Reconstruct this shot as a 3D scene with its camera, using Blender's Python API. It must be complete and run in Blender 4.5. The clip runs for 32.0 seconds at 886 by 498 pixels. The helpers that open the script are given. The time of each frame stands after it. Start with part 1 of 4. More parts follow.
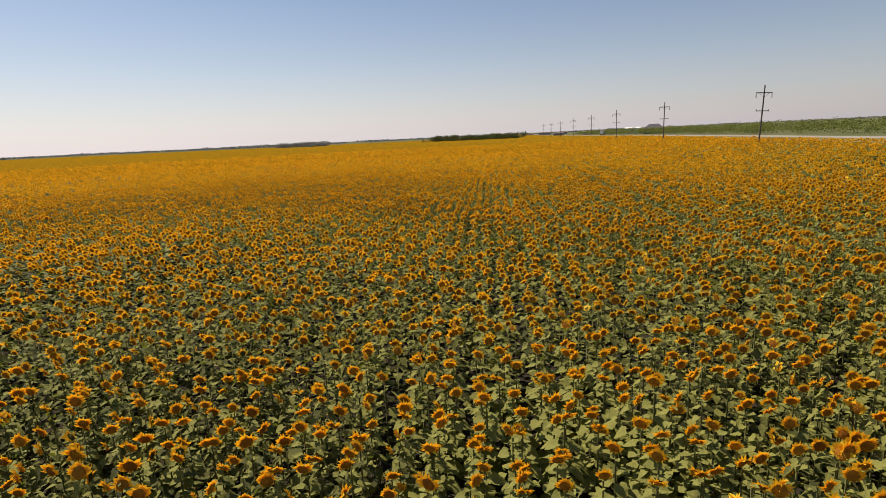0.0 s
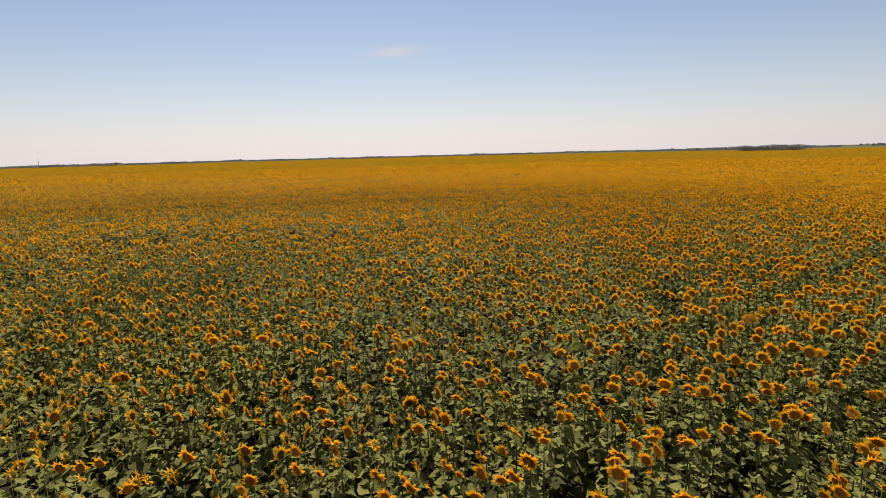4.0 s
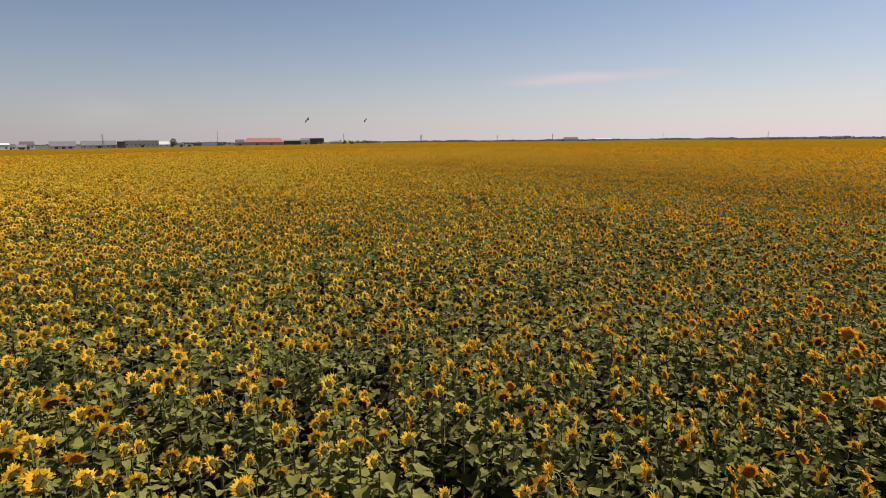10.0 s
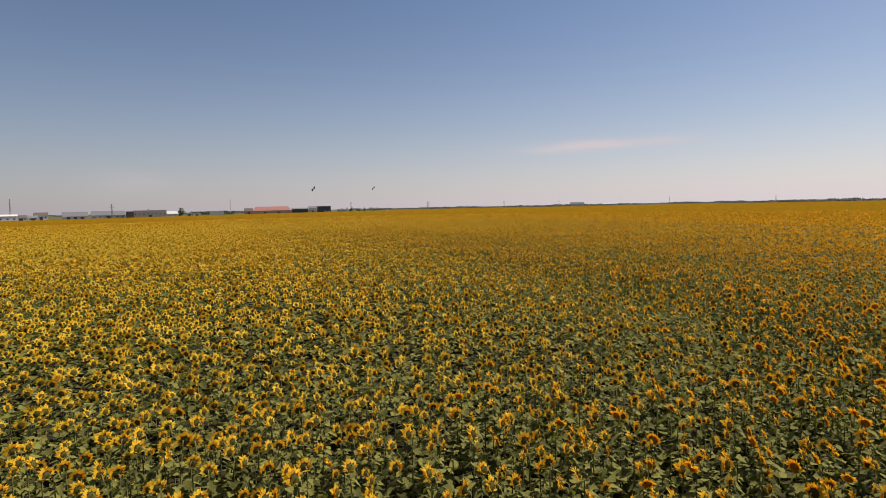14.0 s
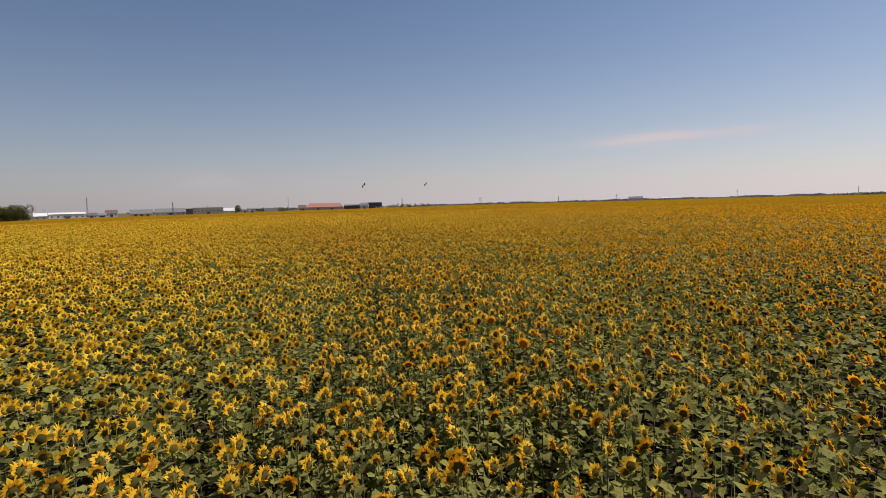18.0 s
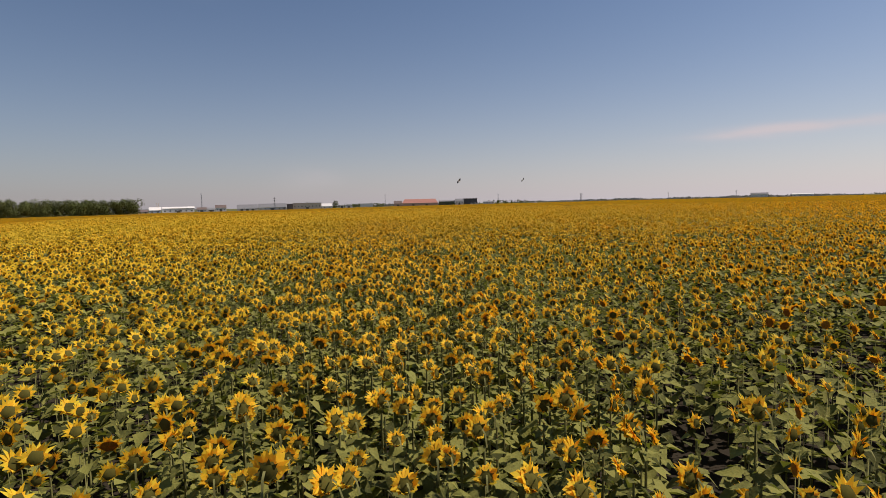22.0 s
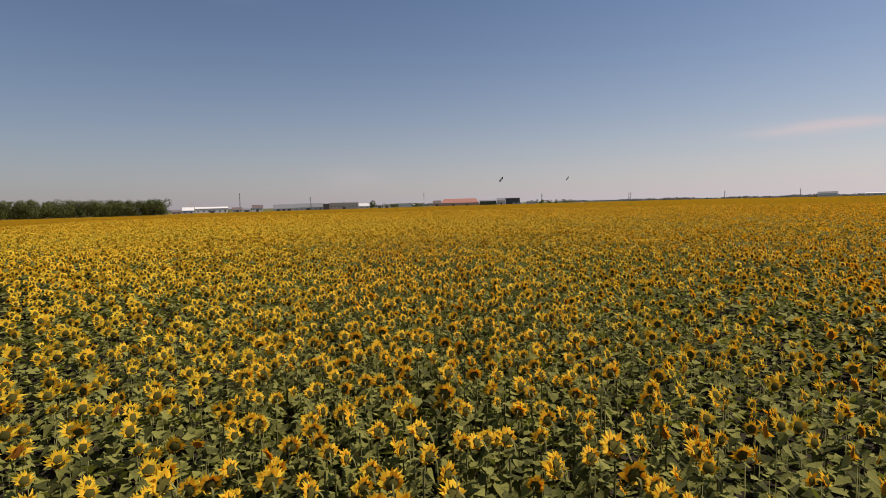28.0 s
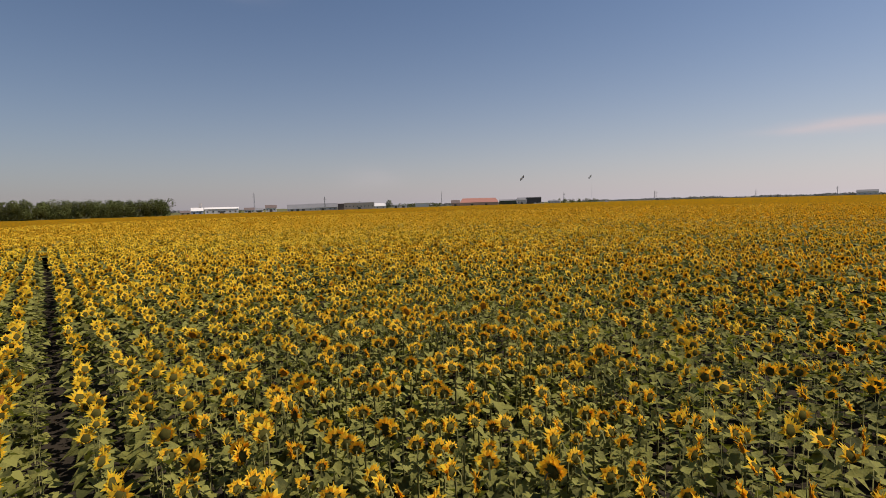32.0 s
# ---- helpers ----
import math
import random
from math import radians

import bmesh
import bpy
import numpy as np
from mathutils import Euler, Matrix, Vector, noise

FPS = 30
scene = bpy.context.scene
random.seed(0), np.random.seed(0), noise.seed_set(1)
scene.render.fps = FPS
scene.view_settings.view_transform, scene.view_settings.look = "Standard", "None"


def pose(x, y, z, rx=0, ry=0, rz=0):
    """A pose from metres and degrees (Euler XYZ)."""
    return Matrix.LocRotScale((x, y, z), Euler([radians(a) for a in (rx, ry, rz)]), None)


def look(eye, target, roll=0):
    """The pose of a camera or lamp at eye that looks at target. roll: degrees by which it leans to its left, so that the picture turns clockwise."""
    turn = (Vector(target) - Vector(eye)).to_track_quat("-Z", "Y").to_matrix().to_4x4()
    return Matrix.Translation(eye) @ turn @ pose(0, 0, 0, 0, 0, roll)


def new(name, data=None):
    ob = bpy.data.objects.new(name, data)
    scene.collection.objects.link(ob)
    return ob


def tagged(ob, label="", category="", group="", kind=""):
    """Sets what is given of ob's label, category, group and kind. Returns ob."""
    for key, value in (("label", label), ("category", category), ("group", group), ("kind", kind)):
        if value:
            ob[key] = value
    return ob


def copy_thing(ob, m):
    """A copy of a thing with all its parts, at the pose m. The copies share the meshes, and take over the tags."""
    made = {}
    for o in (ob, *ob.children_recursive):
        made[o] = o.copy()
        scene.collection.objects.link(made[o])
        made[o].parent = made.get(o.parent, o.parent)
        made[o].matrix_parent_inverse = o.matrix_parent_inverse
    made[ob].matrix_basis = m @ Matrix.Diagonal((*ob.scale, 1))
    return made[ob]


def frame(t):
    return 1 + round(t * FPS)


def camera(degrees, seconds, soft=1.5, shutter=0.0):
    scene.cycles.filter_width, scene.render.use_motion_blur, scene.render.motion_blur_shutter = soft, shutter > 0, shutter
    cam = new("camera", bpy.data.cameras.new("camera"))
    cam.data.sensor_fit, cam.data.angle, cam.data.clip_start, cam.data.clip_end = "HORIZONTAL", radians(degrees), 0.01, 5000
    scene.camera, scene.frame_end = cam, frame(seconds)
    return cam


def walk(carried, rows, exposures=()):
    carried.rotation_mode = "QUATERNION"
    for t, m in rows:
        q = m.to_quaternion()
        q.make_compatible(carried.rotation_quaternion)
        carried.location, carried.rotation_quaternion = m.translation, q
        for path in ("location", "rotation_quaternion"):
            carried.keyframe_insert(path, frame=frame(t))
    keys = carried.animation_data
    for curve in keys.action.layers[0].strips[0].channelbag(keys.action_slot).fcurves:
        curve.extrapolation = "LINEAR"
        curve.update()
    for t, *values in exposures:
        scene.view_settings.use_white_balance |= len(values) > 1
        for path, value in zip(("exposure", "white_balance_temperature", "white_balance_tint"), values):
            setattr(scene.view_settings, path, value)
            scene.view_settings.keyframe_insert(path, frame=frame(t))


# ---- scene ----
cam = camera(78.7, 32.0, soft=0.65)
ROWS = [
    (0, 14.049, 11.492, 5.861, 78.240, 2.650, 4.839),
    (0.5, 15.986, 11.871, 5.840, 78.177, 2.525, 4.829),
    (1, 17.920, 12.281, 5.835, 78.131, 2.478, 4.774),
    (1.5, 19.861, 12.722, 5.839, 78.127, 2.499, 4.763),
    (2, 21.812, 13.218, 5.846, 78.162, 2.560, 4.867),
    (2.5, 23.726, 13.759, 5.855, 78.363, 2.552, 8.467),
    (3, 25.532, 14.336, 5.862, 78.928, 2.372, 21.137),
    (3.5, 27.171, 15.018, 5.864, 79.641, 1.865, 38.193),
    (4, 28.599, 15.922, 5.867, 80.072, 1.460, 51.417),
    (4.5, 29.802, 17.111, 5.863, 80.274, 1.137, 61.739),
    (5, 30.792, 18.598, 5.850, 80.292, 0.867, 70.095),
    (5.5, 31.590, 20.348, 5.827, 80.198, 0.614, 77.404),
    (6, 32.204, 22.287, 5.803, 80.053, 0.376, 84.588),
    (6.5, 32.587, 24.325, 5.786, 79.987, 0.306, 91.840),
    (7, 32.681, 26.368, 5.774, 79.800, 0.165, 98.593),
    (7.5, 32.469, 28.411, 5.756, 79.571, 0.090, 105.558),
    (8, 31.938, 30.418, 5.728, 79.419, 0.117, 112.575),
    (8.5, 31.096, 32.352, 5.690, 79.221, 0.258, 116.559),
    (9, 29.975, 34.225, 5.651, 79.004, 0.396, 118.028),
    (9.5, 28.621, 36.059, 5.631, 78.833, 0.434, 118.659),
    (10, 27.073, 37.882, 5.640, 78.612, 0.549, 119.448),
    (10.5, 25.398, 39.702, 5.666, 78.385, 0.720, 120.116),
    (11, 23.721, 41.479, 5.699, 78.389, 0.972, 120.308),
    (11.5, 22.093, 43.205, 5.745, 79.558, 1.118, 120.586),
    (12, 20.549, 44.894, 5.795, 81.458, 1.199, 120.772),
    (12.5, 19.098, 46.600, 5.823, 82.519, 1.288, 120.893),
    (13, 17.737, 48.311, 5.828, 83.403, 1.255, 121.036),
    (13.5, 16.423, 50.003, 5.804, 85.268, 1.175, 121.038),
    (14, 15.169, 51.741, 5.710, 85.525, 1.188, 121.140),
    (14.5, 13.947, 53.527, 5.562, 85.387, 1.266, 121.533),
    (15, 12.700, 55.318, 5.399, 85.292, 1.339, 122.500),
    (15.5, 11.370, 57.059, 5.254, 85.204, 1.386, 123.698),
    (16, 9.855, 58.584, 5.160, 85.209, 1.432, 124.756),
    (16.5, 8.102, 59.765, 5.112, 85.228, 1.472, 125.671),
    (17, 6.099, 60.505, 5.080, 85.239, 1.498, 126.428),
    (17.5, 3.862, 60.738, 5.027, 85.233, 1.523, 127.024),
    (18, 1.428, 60.425, 4.928, 85.240, 1.575, 127.444),
    (18.5, -1.156, 59.556, 4.786, 85.184, 1.637, 128.310),
    (19, -3.852, 58.157, 4.637, 85.183, 1.629, 129.552),
    (19.5, -6.584, 56.237, 4.489, 85.189, 1.764, 131.509),
    (20, -9.270, 53.859, 4.320, 85.209, 1.771, 133.270),
    (20.5, -11.858, 51.111, 4.150, 85.226, 1.666, 135.086),
    (21, -14.269, 48.160, 4.024, 85.226, 1.550, 136.235),
    (21.5, -16.430, 45.304, 3.948, 85.179, 1.443, 137.170),
    (22, -18.277, 42.764, 3.923, 85.169, 1.376, 137.554),
    (22.5, -19.848, 40.563, 3.945, 85.109, 1.368, 137.773),
    (23, -21.203, 38.478, 4.007, 85.158, 1.379, 138.044),
    (23.5, -22.500, 36.501, 4.051, 85.232, 1.389, 138.484),
    (24, -23.815, 34.514, 4.040, 85.233, 1.344, 138.850),
    (24.5, -25.248, 32.449, 3.999, 85.259, 1.295, 139.158),
    (25, -26.798, 30.291, 3.961, 85.214, 1.308, 139.477),
    (25.5, -28.460, 28.068, 3.969, 85.203, 1.366, 139.686),
    (26, -30.088, 25.880, 4.034, 85.217, 1.402, 140.209),
    (26.5, -31.640, 23.727, 4.143, 85.228, 1.333, 140.647),
    (27, -33.210, 21.542, 4.269, 85.234, 1.305, 141.014),
    (27.5, -34.845, 19.287, 4.383, 85.226, 1.320, 141.326),
    (28, -36.557, 16.943, 4.462, 85.214, 1.374, 141.599),
    (28.5, -38.334, 14.504, 4.492, 85.197, 1.433, 141.871),
    (29, -40.160, 11.970, 4.478, 85.173, 1.467, 142.184),
    (29.5, -42.020, 9.340, 4.444, 85.172, 1.455, 142.452),
    (30, -43.871, 6.662, 4.405, 85.202, 1.444, 142.687),
    (30.5, -45.687, 4.053, 4.380, 85.253, 1.456, 142.868),
    (31, -47.449, 1.580, 4.364, 85.215, 1.434, 143.085),
    (31.5, -49.135, -0.948, 4.367, 85.232, 1.457, 143.322),
    (32, -50.822, -3.573, 4.385, 85.236, 1.512, 143.431),
]
EXPOSURES = [(0, 0.22, 6600, 13), (3.5, 0.2, 6600, 13), (8, 0.1, 6550, 14), (16, -0.02, 6500, 16), (32, -0.1, 6500, 16)]
walk(cam, [(t, pose(x, y, z, a, b, c)) for t, x, y, z, a, b, c in ROWS], EXPOSURES)

# ---------------------------------------------------------------- sky and sun
SUN_YAW, SUN_UP = 60.0, 52.0
sun_way = Vector((-math.sin(radians(SUN_YAW)) * math.cos(radians(SUN_UP)),
                  math.cos(radians(SUN_YAW)) * math.cos(radians(SUN_UP)), math.sin(radians(SUN_UP))))

world = bpy.data.worlds.new("world")
scene.world = world
world.use_nodes = True
wn, wl = world.node_tree.nodes, world.node_tree.links
sky = wn.new("ShaderNodeTexSky")
sky.sky_type = "NISHITA"
sky.sun_disc = False
sky.sun_elevation, sky.sun_rotation = radians(SUN_UP), radians(360 - SUN_YAW)
sky.altitude, sky.air_density, sky.dust_density, sky.ozone_density = 100, 1.05, 0.6, 2.4
SKY_STRENGTH = 0.075


def math_node(nodes, links, op, a, b=None, c=None):
    n = nodes.new("ShaderNodeMath")
    n.operation = op
    for i, v in enumerate((a, b, c)):
        if v is None:
            continue
        if isinstance(v, (int, float)):
            n.inputs[i].default_value = v
        else:
            links.new(v, n.inputs[i])
    return n.outputs[0]


def cloud_mask(yaw, up, wide, tall, lean, strength):
    """A thin wisp of cloud round one direction of the sky."""
    a, e = radians(yaw), radians(up)
    fwd = Vector((-math.sin(a) * math.cos(e), math.cos(a) * math.cos(e), math.sin(e)))
    right = Vector((math.cos(a), math.sin(a), 0))
    over = right.cross(fwd)
    r2 = right * math.cos(lean) + over * math.sin(lean)
    o2 = over * math.cos(lean) - right * math.sin(lean)
    parts = []
    for axis, size in ((r2, wide), (o2, tall)):
        d = wn.new("ShaderNodeVectorMath")
        d.operation = "DOT_PRODUCT"
        wl.new(warped, d.inputs[0])
        d.inputs[1].default_value = axis / math.sin(radians(size))
        parts.append(math_node(wn, wl, "POWER", math_node(wn, wl, "ABSOLUTE", d.outputs["Value"]), 2.0))
    front = wn.new("ShaderNodeVectorMath")
    front.operation = "DOT_PRODUCT"
    wl.new(gen.outputs["Generated"], front.inputs[0])
    front.inputs[1].default_value = fwd
    ahead = math_node(wn, wl, "GREATER_THAN", front.outputs["Value"], 0.5)
    far = math_node(wn, wl, "ADD", parts[0], parts[1])
    fade = math_node(wn, wl, "EXPONENT", math_node(wn, wl, "MULTIPLY", far, -1.0))
    return math_node(wn, wl, "MULTIPLY", math_node(wn, wl, "MULTIPLY", fade, ahead), strength)


gen = wn.new("ShaderNodeTexCoord")
stretch = wn.new("ShaderNodeMapping")
stretch.inputs["Scale"].default_value = (9, 9, 34)
wl.new(gen.outputs["Generated"], stretch.inputs["Vector"])
wisp = wn.new("ShaderNodeTexNoise")
wisp.inputs["Scale"].default_value, wisp.inputs["Detail"].default_value = 1.0, 5.0
wl.new(stretch.outputs["Vector"], wisp.inputs["Vector"])
shift = wn.new("ShaderNodeVectorMath")
shift.operation = "MULTIPLY_ADD"
wl.new(wisp.outputs["Color"], shift.inputs[0])
shift.inputs[1].default_value = (0.03, 0.03, 0.016)
wl.new(gen.outputs["Generated"], shift.inputs[2])
unshift = wn.new("ShaderNodeVectorMath")
unshift.operation = "SUBTRACT"
wl.new(shift.outputs["Vector"], unshift.inputs[0])
unshift.inputs[1].default_value = (0.015, 0.015, 0.008)
warped = unshift.outputs["Vector"]
mask = None
for spec in ((106.0, 5.75, 5.6, 0.5, 0.015, 1.15), (99.5, 5.9, 3.5, 0.4, 0.03, 0.4), (56.0, 10.2, 2.4, 0.5, 0.05, 0.6),
             (165.0, 20.5, 4.0, 0.8, -0.1, 0.2), (151.0, 2.8, 3.0, 1.2, 0.0, 0.18)):
    m = cloud_mask(*spec)
    mask = m if mask is None else math_node(wn, wl, "ADD", mask, m)
thin = math_node(wn, wl, "MULTIPLY", mask, math_node(wn, wl, "MULTIPLY_ADD", wisp.outputs[0], 1.6, -0.05))
cap = math_node(wn, wl, "MINIMUM", math_node(wn, wl, "MAXIMUM", thin, 0.0), 0.8)
haze = wn.new("ShaderNodeMix")
haze.data_type = "RGBA"
wl.new(cap, haze.inputs["Factor"])
haze.inputs["B"].default_value = (8.6, 7.8, 7.8, 1)
# dusty summer air near the horizon
upward = wn.new("ShaderNodeSeparateXYZ")
wl.new(gen.outputs["Generated"], upward.inputs[0])
low = math_node(wn, wl, "EXPONENT", math_node(wn, wl, "MULTIPLY", math_node(wn, wl, "MAXIMUM", upward.outputs["Z"], 0.0), -8.5))
dust = wn.new("ShaderNodeMix")
dust.data_type = "RGBA"
wl.new(math_node(wn, wl, "MULTIPLY", low, 0.75), dust.inputs["Factor"])
deep = wn.new("ShaderNodeHueSaturation")
deep.inputs["Saturation"].default_value = 1.08
wl.new(sky.outputs["Color"], deep.inputs["Color"])
wl.new(deep.outputs["Color"], dust.inputs["A"])
glare = wn.new("ShaderNodeVectorMath")
glare.operation = "DOT_PRODUCT"
wl.new(gen.outputs["Generated"], glare.inputs[0])
glare.inputs[1].default_value = sun_way
warm = wn.new("ShaderNodeMix")
warm.data_type = "RGBA"
wl.new(math_node(wn, wl, "MULTIPLY_ADD", glare.outputs["Value"], 0.85, 0.28), warm.inputs["Factor"])
warm.inputs["A"].default_value, warm.inputs["B"].default_value = (4.45, 4.2, 4.7, 1), (11.6, 10.9, 11.5, 1)
wl.new(warm.outputs["Result"], dust.inputs["B"])
wl.new(dust.outputs["Result"], haze.inputs["A"])
bg = wn["Background"]
wl.new(haze.outputs["Result"], bg.inputs["Color"])
bg.inputs["Strength"].default_value = SKY_STRENGTH

sun_data = bpy.data.lights.new("sun", "SUN")
sun_data.energy, sun_data.angle, sun_data.color = 5.0, radians(0.5), (1.0, 0.92, 0.80)
sun = new("sun", sun_data)
sun.matrix_world = look(sun_way * 50, (0, 0, 0))

# ---------------------------------------------------------------- materials


def material(name, base, second=None, scale=4.0, rough=0.7, bump=0.0, metal=0.0, island=0.0, through_light=0.0,
             spec=0.3, fine=40.0, coords="Object", per_object=0.0, through_colour=None):
    """A surface with two scales of variation, optional relief, and light that shines through thin tissue."""
    mat = bpy.data.materials.new(name)
    mat.use_nodes = True
    nodes, links = mat.node_tree.nodes, mat.node_tree.links
    shader = nodes["Principled BSDF"]
    shader.inputs["Roughness"].default_value = rough
    shader.inputs["Metallic"].default_value = metal
    shader.inputs["Specular IOR Level"].default_value = spec
    second = second or tuple(c * 0.7 for c in base)
    tc = nodes.new("ShaderNodeTexCoord")
    coarse = nodes.new("ShaderNodeTexNoise")
    coarse.inputs["Scale"].default_value, coarse.inputs["Detail"].default_value = scale, 4
    grain = nodes.new("ShaderNodeTexNoise")
    grain.inputs["Scale"].default_value, grain.inputs["Detail"].default_value = fine, 3
    for n in (coarse, grain):
        links.new(tc.outputs[coords], n.inputs["Vector"])
    f = math_node(nodes, links, "MULTIPLY_ADD", coarse.outputs[0], 1.6, -0.5)
    f = math_node(nodes, links, "ADD", f, math_node(nodes, links, "MULTIPLY_ADD", grain.outputs[0], 0.6, -0.3))
    if island:
        geo = nodes.new("ShaderNodeNewGeometry")
        f = math_node(nodes, links, "ADD", f, math_node(nodes, links, "MULTIPLY_ADD", geo.outputs["Random Per Island"], 2 * island, -island))
    if per_object:
        info = nodes.new("ShaderNodeObjectInfo")
        f = math_node(nodes, links, "ADD", f, math_node(nodes, links, "MULTIPLY_ADD", info.outputs["Random"], 2 * per_object, -per_object))
    clamp = nodes.new("ShaderNodeClamp")
    links.new(f, clamp.inputs[0])
    mix = nodes.new("ShaderNodeMix")
    mix.data_type = "RGBA"
    links.new(clamp.outputs[0], mix.inputs["Factor"])
    mix.inputs["A"].default_value, mix.inputs["B"].default_value = (*base, 1), (*second, 1)
    links.new(mix.outputs["Result"], shader.inputs["Base Color"])
    if bump:
        b = nodes.new("ShaderNodeBump")
        b.inputs["Strength"].default_value, b.inputs["Distance"].default_value = bump, 0.02
        links.new(grain.outputs[0], b.inputs["Height"])
        links.new(b.outputs[0], shader.inputs["Normal"])
    if through_light:
        glow = nodes.new("ShaderNodeBsdfTranslucent")
        if through_colour:
            glow.inputs["Color"].default_value = (*through_colour, 1)
        else:
            links.new(mix.outputs["Result"], glow.inputs["Color"])
        both = nodes.new("ShaderNodeMixShader")
        both.inputs[0].default_value = through_light
        links.new(shader.outputs[0], both.inputs[1])
        links.new(glow.outputs[0], both.inputs[2])
        links.new(both.outputs[0], nodes["Material Output"].inputs["Surface"])
    return mat


PETAL = material("ray_petal", (0.98, 0.73, 0.050), (0.95, 0.56, 0.026), 3, 0.6, island=0.6, through_light=0.48, spec=0.1, through_colour=(0.92, 0.42, 0.012))
DISC = material("seed_disc", (0.30, 0.105, 0.014), (0.60, 0.27, 0.024), 16, 0.9, bump=0.6, island=0.35, spec=0.1, fine=160)
BRACT = material("green_bract", (0.105, 0.092, 0.022), (0.052, 0.046, 0.012), 12, 0.9, island=0.4, spec=0.0)
LEAF = material("sunflower_leaf", (0.248, 0.240, 0.060), (0.062, 0.064, 0.019), 5, 0.72, bump=0.5, island=0.85,
                through_light=0.22, spec=0.10, through_colour=(0.24, 0.27, 0.03))
STEM = material("hairy_stem", (0.20, 0.19, 0.070), (0.10, 0.10, 0.036), 7, 0.9, island=0.5, spec=0.03)
CROP = [PETAL, DISC, BRACT, LEAF, STEM]
M_PETAL, M_DISC, M_BRACT, M_LEAF, M_STEM = range(5)

SOIL = material("dry_soil", (0.044, 0.036, 0.026), (0.028, 0.023, 0.017), 0.6, 1.0, bump=0.8, spec=0.0, fine=9)
GRASS_LAND = material("far_pasture", (0.12, 0.13, 0.06), (0.16, 0.14, 0.075), 0.012, 1.0, spec=0.0, fine=0.15)
GRAVEL = material("pale_gravel", (0.34, 0.30, 0.235), (0.27, 0.235, 0.185), 0.35, 1.0, bump=0.6, spec=0.0, fine=6)
VERGE = material("dry_verge", (0.20, 0.155, 0.065), (0.12, 0.115, 0.04), 0.4, 1.0, bump=0.6, spec=0.0, fine=5)
SHRUB = material("shrub_leaf", (0.165, 0.190, 0.045), (0.22, 0.225, 0.060), 0.05, 0.8, island=0.12, through_light=0.4, spec=0.1, fine=2)
TREE_LEAF = material("tree_leaf", (0.085, 0.102, 0.030), (0.125, 0.138, 0.042), 0.06, 0.8, island=0.15, through_light=0.25, spec=0.1, fine=1.5)
# distance haze is painted in: leaf green greyed and lightened, with extra translucency
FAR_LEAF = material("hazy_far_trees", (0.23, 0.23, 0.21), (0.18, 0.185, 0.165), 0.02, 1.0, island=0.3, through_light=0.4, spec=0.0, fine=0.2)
BARK = material("bark", (0.10, 0.08, 0.06), (0.06, 0.05, 0.04), 3, 0.9, bump=0.6)
WHITE_WALL = material("white_wall", (0.74, 0.71, 0.67), (0.64, 0.61, 0.57), 0.25, 0.8, fine=3)
GREY_WALL = material("grey_concrete_wall", (0.72, 0.64, 0.56), (0.58, 0.52, 0.46), 0.3, 0.85, fine=4)
BLUE_WALL = material("pale_blue_wall", (0.42, 0.46, 0.56), (0.36, 0.40, 0.50), 0.3, 0.8, fine=4)
BEIGE_WALL = material("beige_plaster_wall", (0.66, 0.55, 0.45), (0.54, 0.45, 0.37), 0.3, 0.85, fine=4)
PINK_WALL = material("pale_brick_wall", (0.56, 0.36, 0.27), (0.50, 0.32, 0.24), 0.3, 0.85, fine=4)
RED_ROOF = material("red_sheet_roof", (0.46, 0.21, 0.16), (0.40, 0.19, 0.14), 0.2, 0.5, fine=3)
GREY_ROOF = material("grey_slate_roof", (0.225, 0.22, 0.225), (0.18, 0.18, 0.185), 0.3, 0.7, fine=4)
# tar black and roof brown below are lifted slightly for distance haze
DARK_WALL = material("dark_tarred_wall", (0.085, 0.08, 0.08), (0.115, 0.105, 0.10), 0.4, 0.8, fine=4)
BROWN_ROOF = material("brown_roof", (0.17, 0.125, 0.11), (0.14, 0.105, 0.095), 0.4, 0.8, fine=4)
GREEN_WALL = material("dark_green_wall", (0.06, 0.085, 0.05), (0.09, 0.10, 0.06), 0.4, 0.8, fine=4)
GLASS_DARK = material("dark_window_glass", (0.03, 0.035, 0.04), (0.05, 0.055, 0.06), 1, 0.15, spec=0.6)
CONCRETE = material("weathered_pole", (0.10, 0.085, 0.075), (0.065, 0.055, 0.05), 1.5, 0.9, bump=0.4)
STEEL = material("galvanised_steel", (0.34, 0.34, 0.35), (0.26, 0.26, 0.27), 2, 0.5, metal=0.6)
INSULATOR = material("glass_insulator", (0.16, 0.17, 0.17), (0.11, 0.12, 0.12), 8, 0.2, spec=0.6)
CAR_WHITE = material("white_car_paint", (0.78, 0.78, 0.78), (0.70, 0.70, 0.70), 1, 0.3, spec=0.5)
RUBBER = material("black_rubber", (0.02, 0.02, 0.02), (0.03, 0.03, 0.03), 6, 0.9)
FLAG_DARK = material("dark_cloth", (0.03, 0.03, 0.04), (0.04, 0.04, 0.05), 3, 0.9)
FLAG_WHITE = material("white_cloth", (0.8, 0.8, 0.8), (0.7, 0.7, 0.7), 3, 0.9)


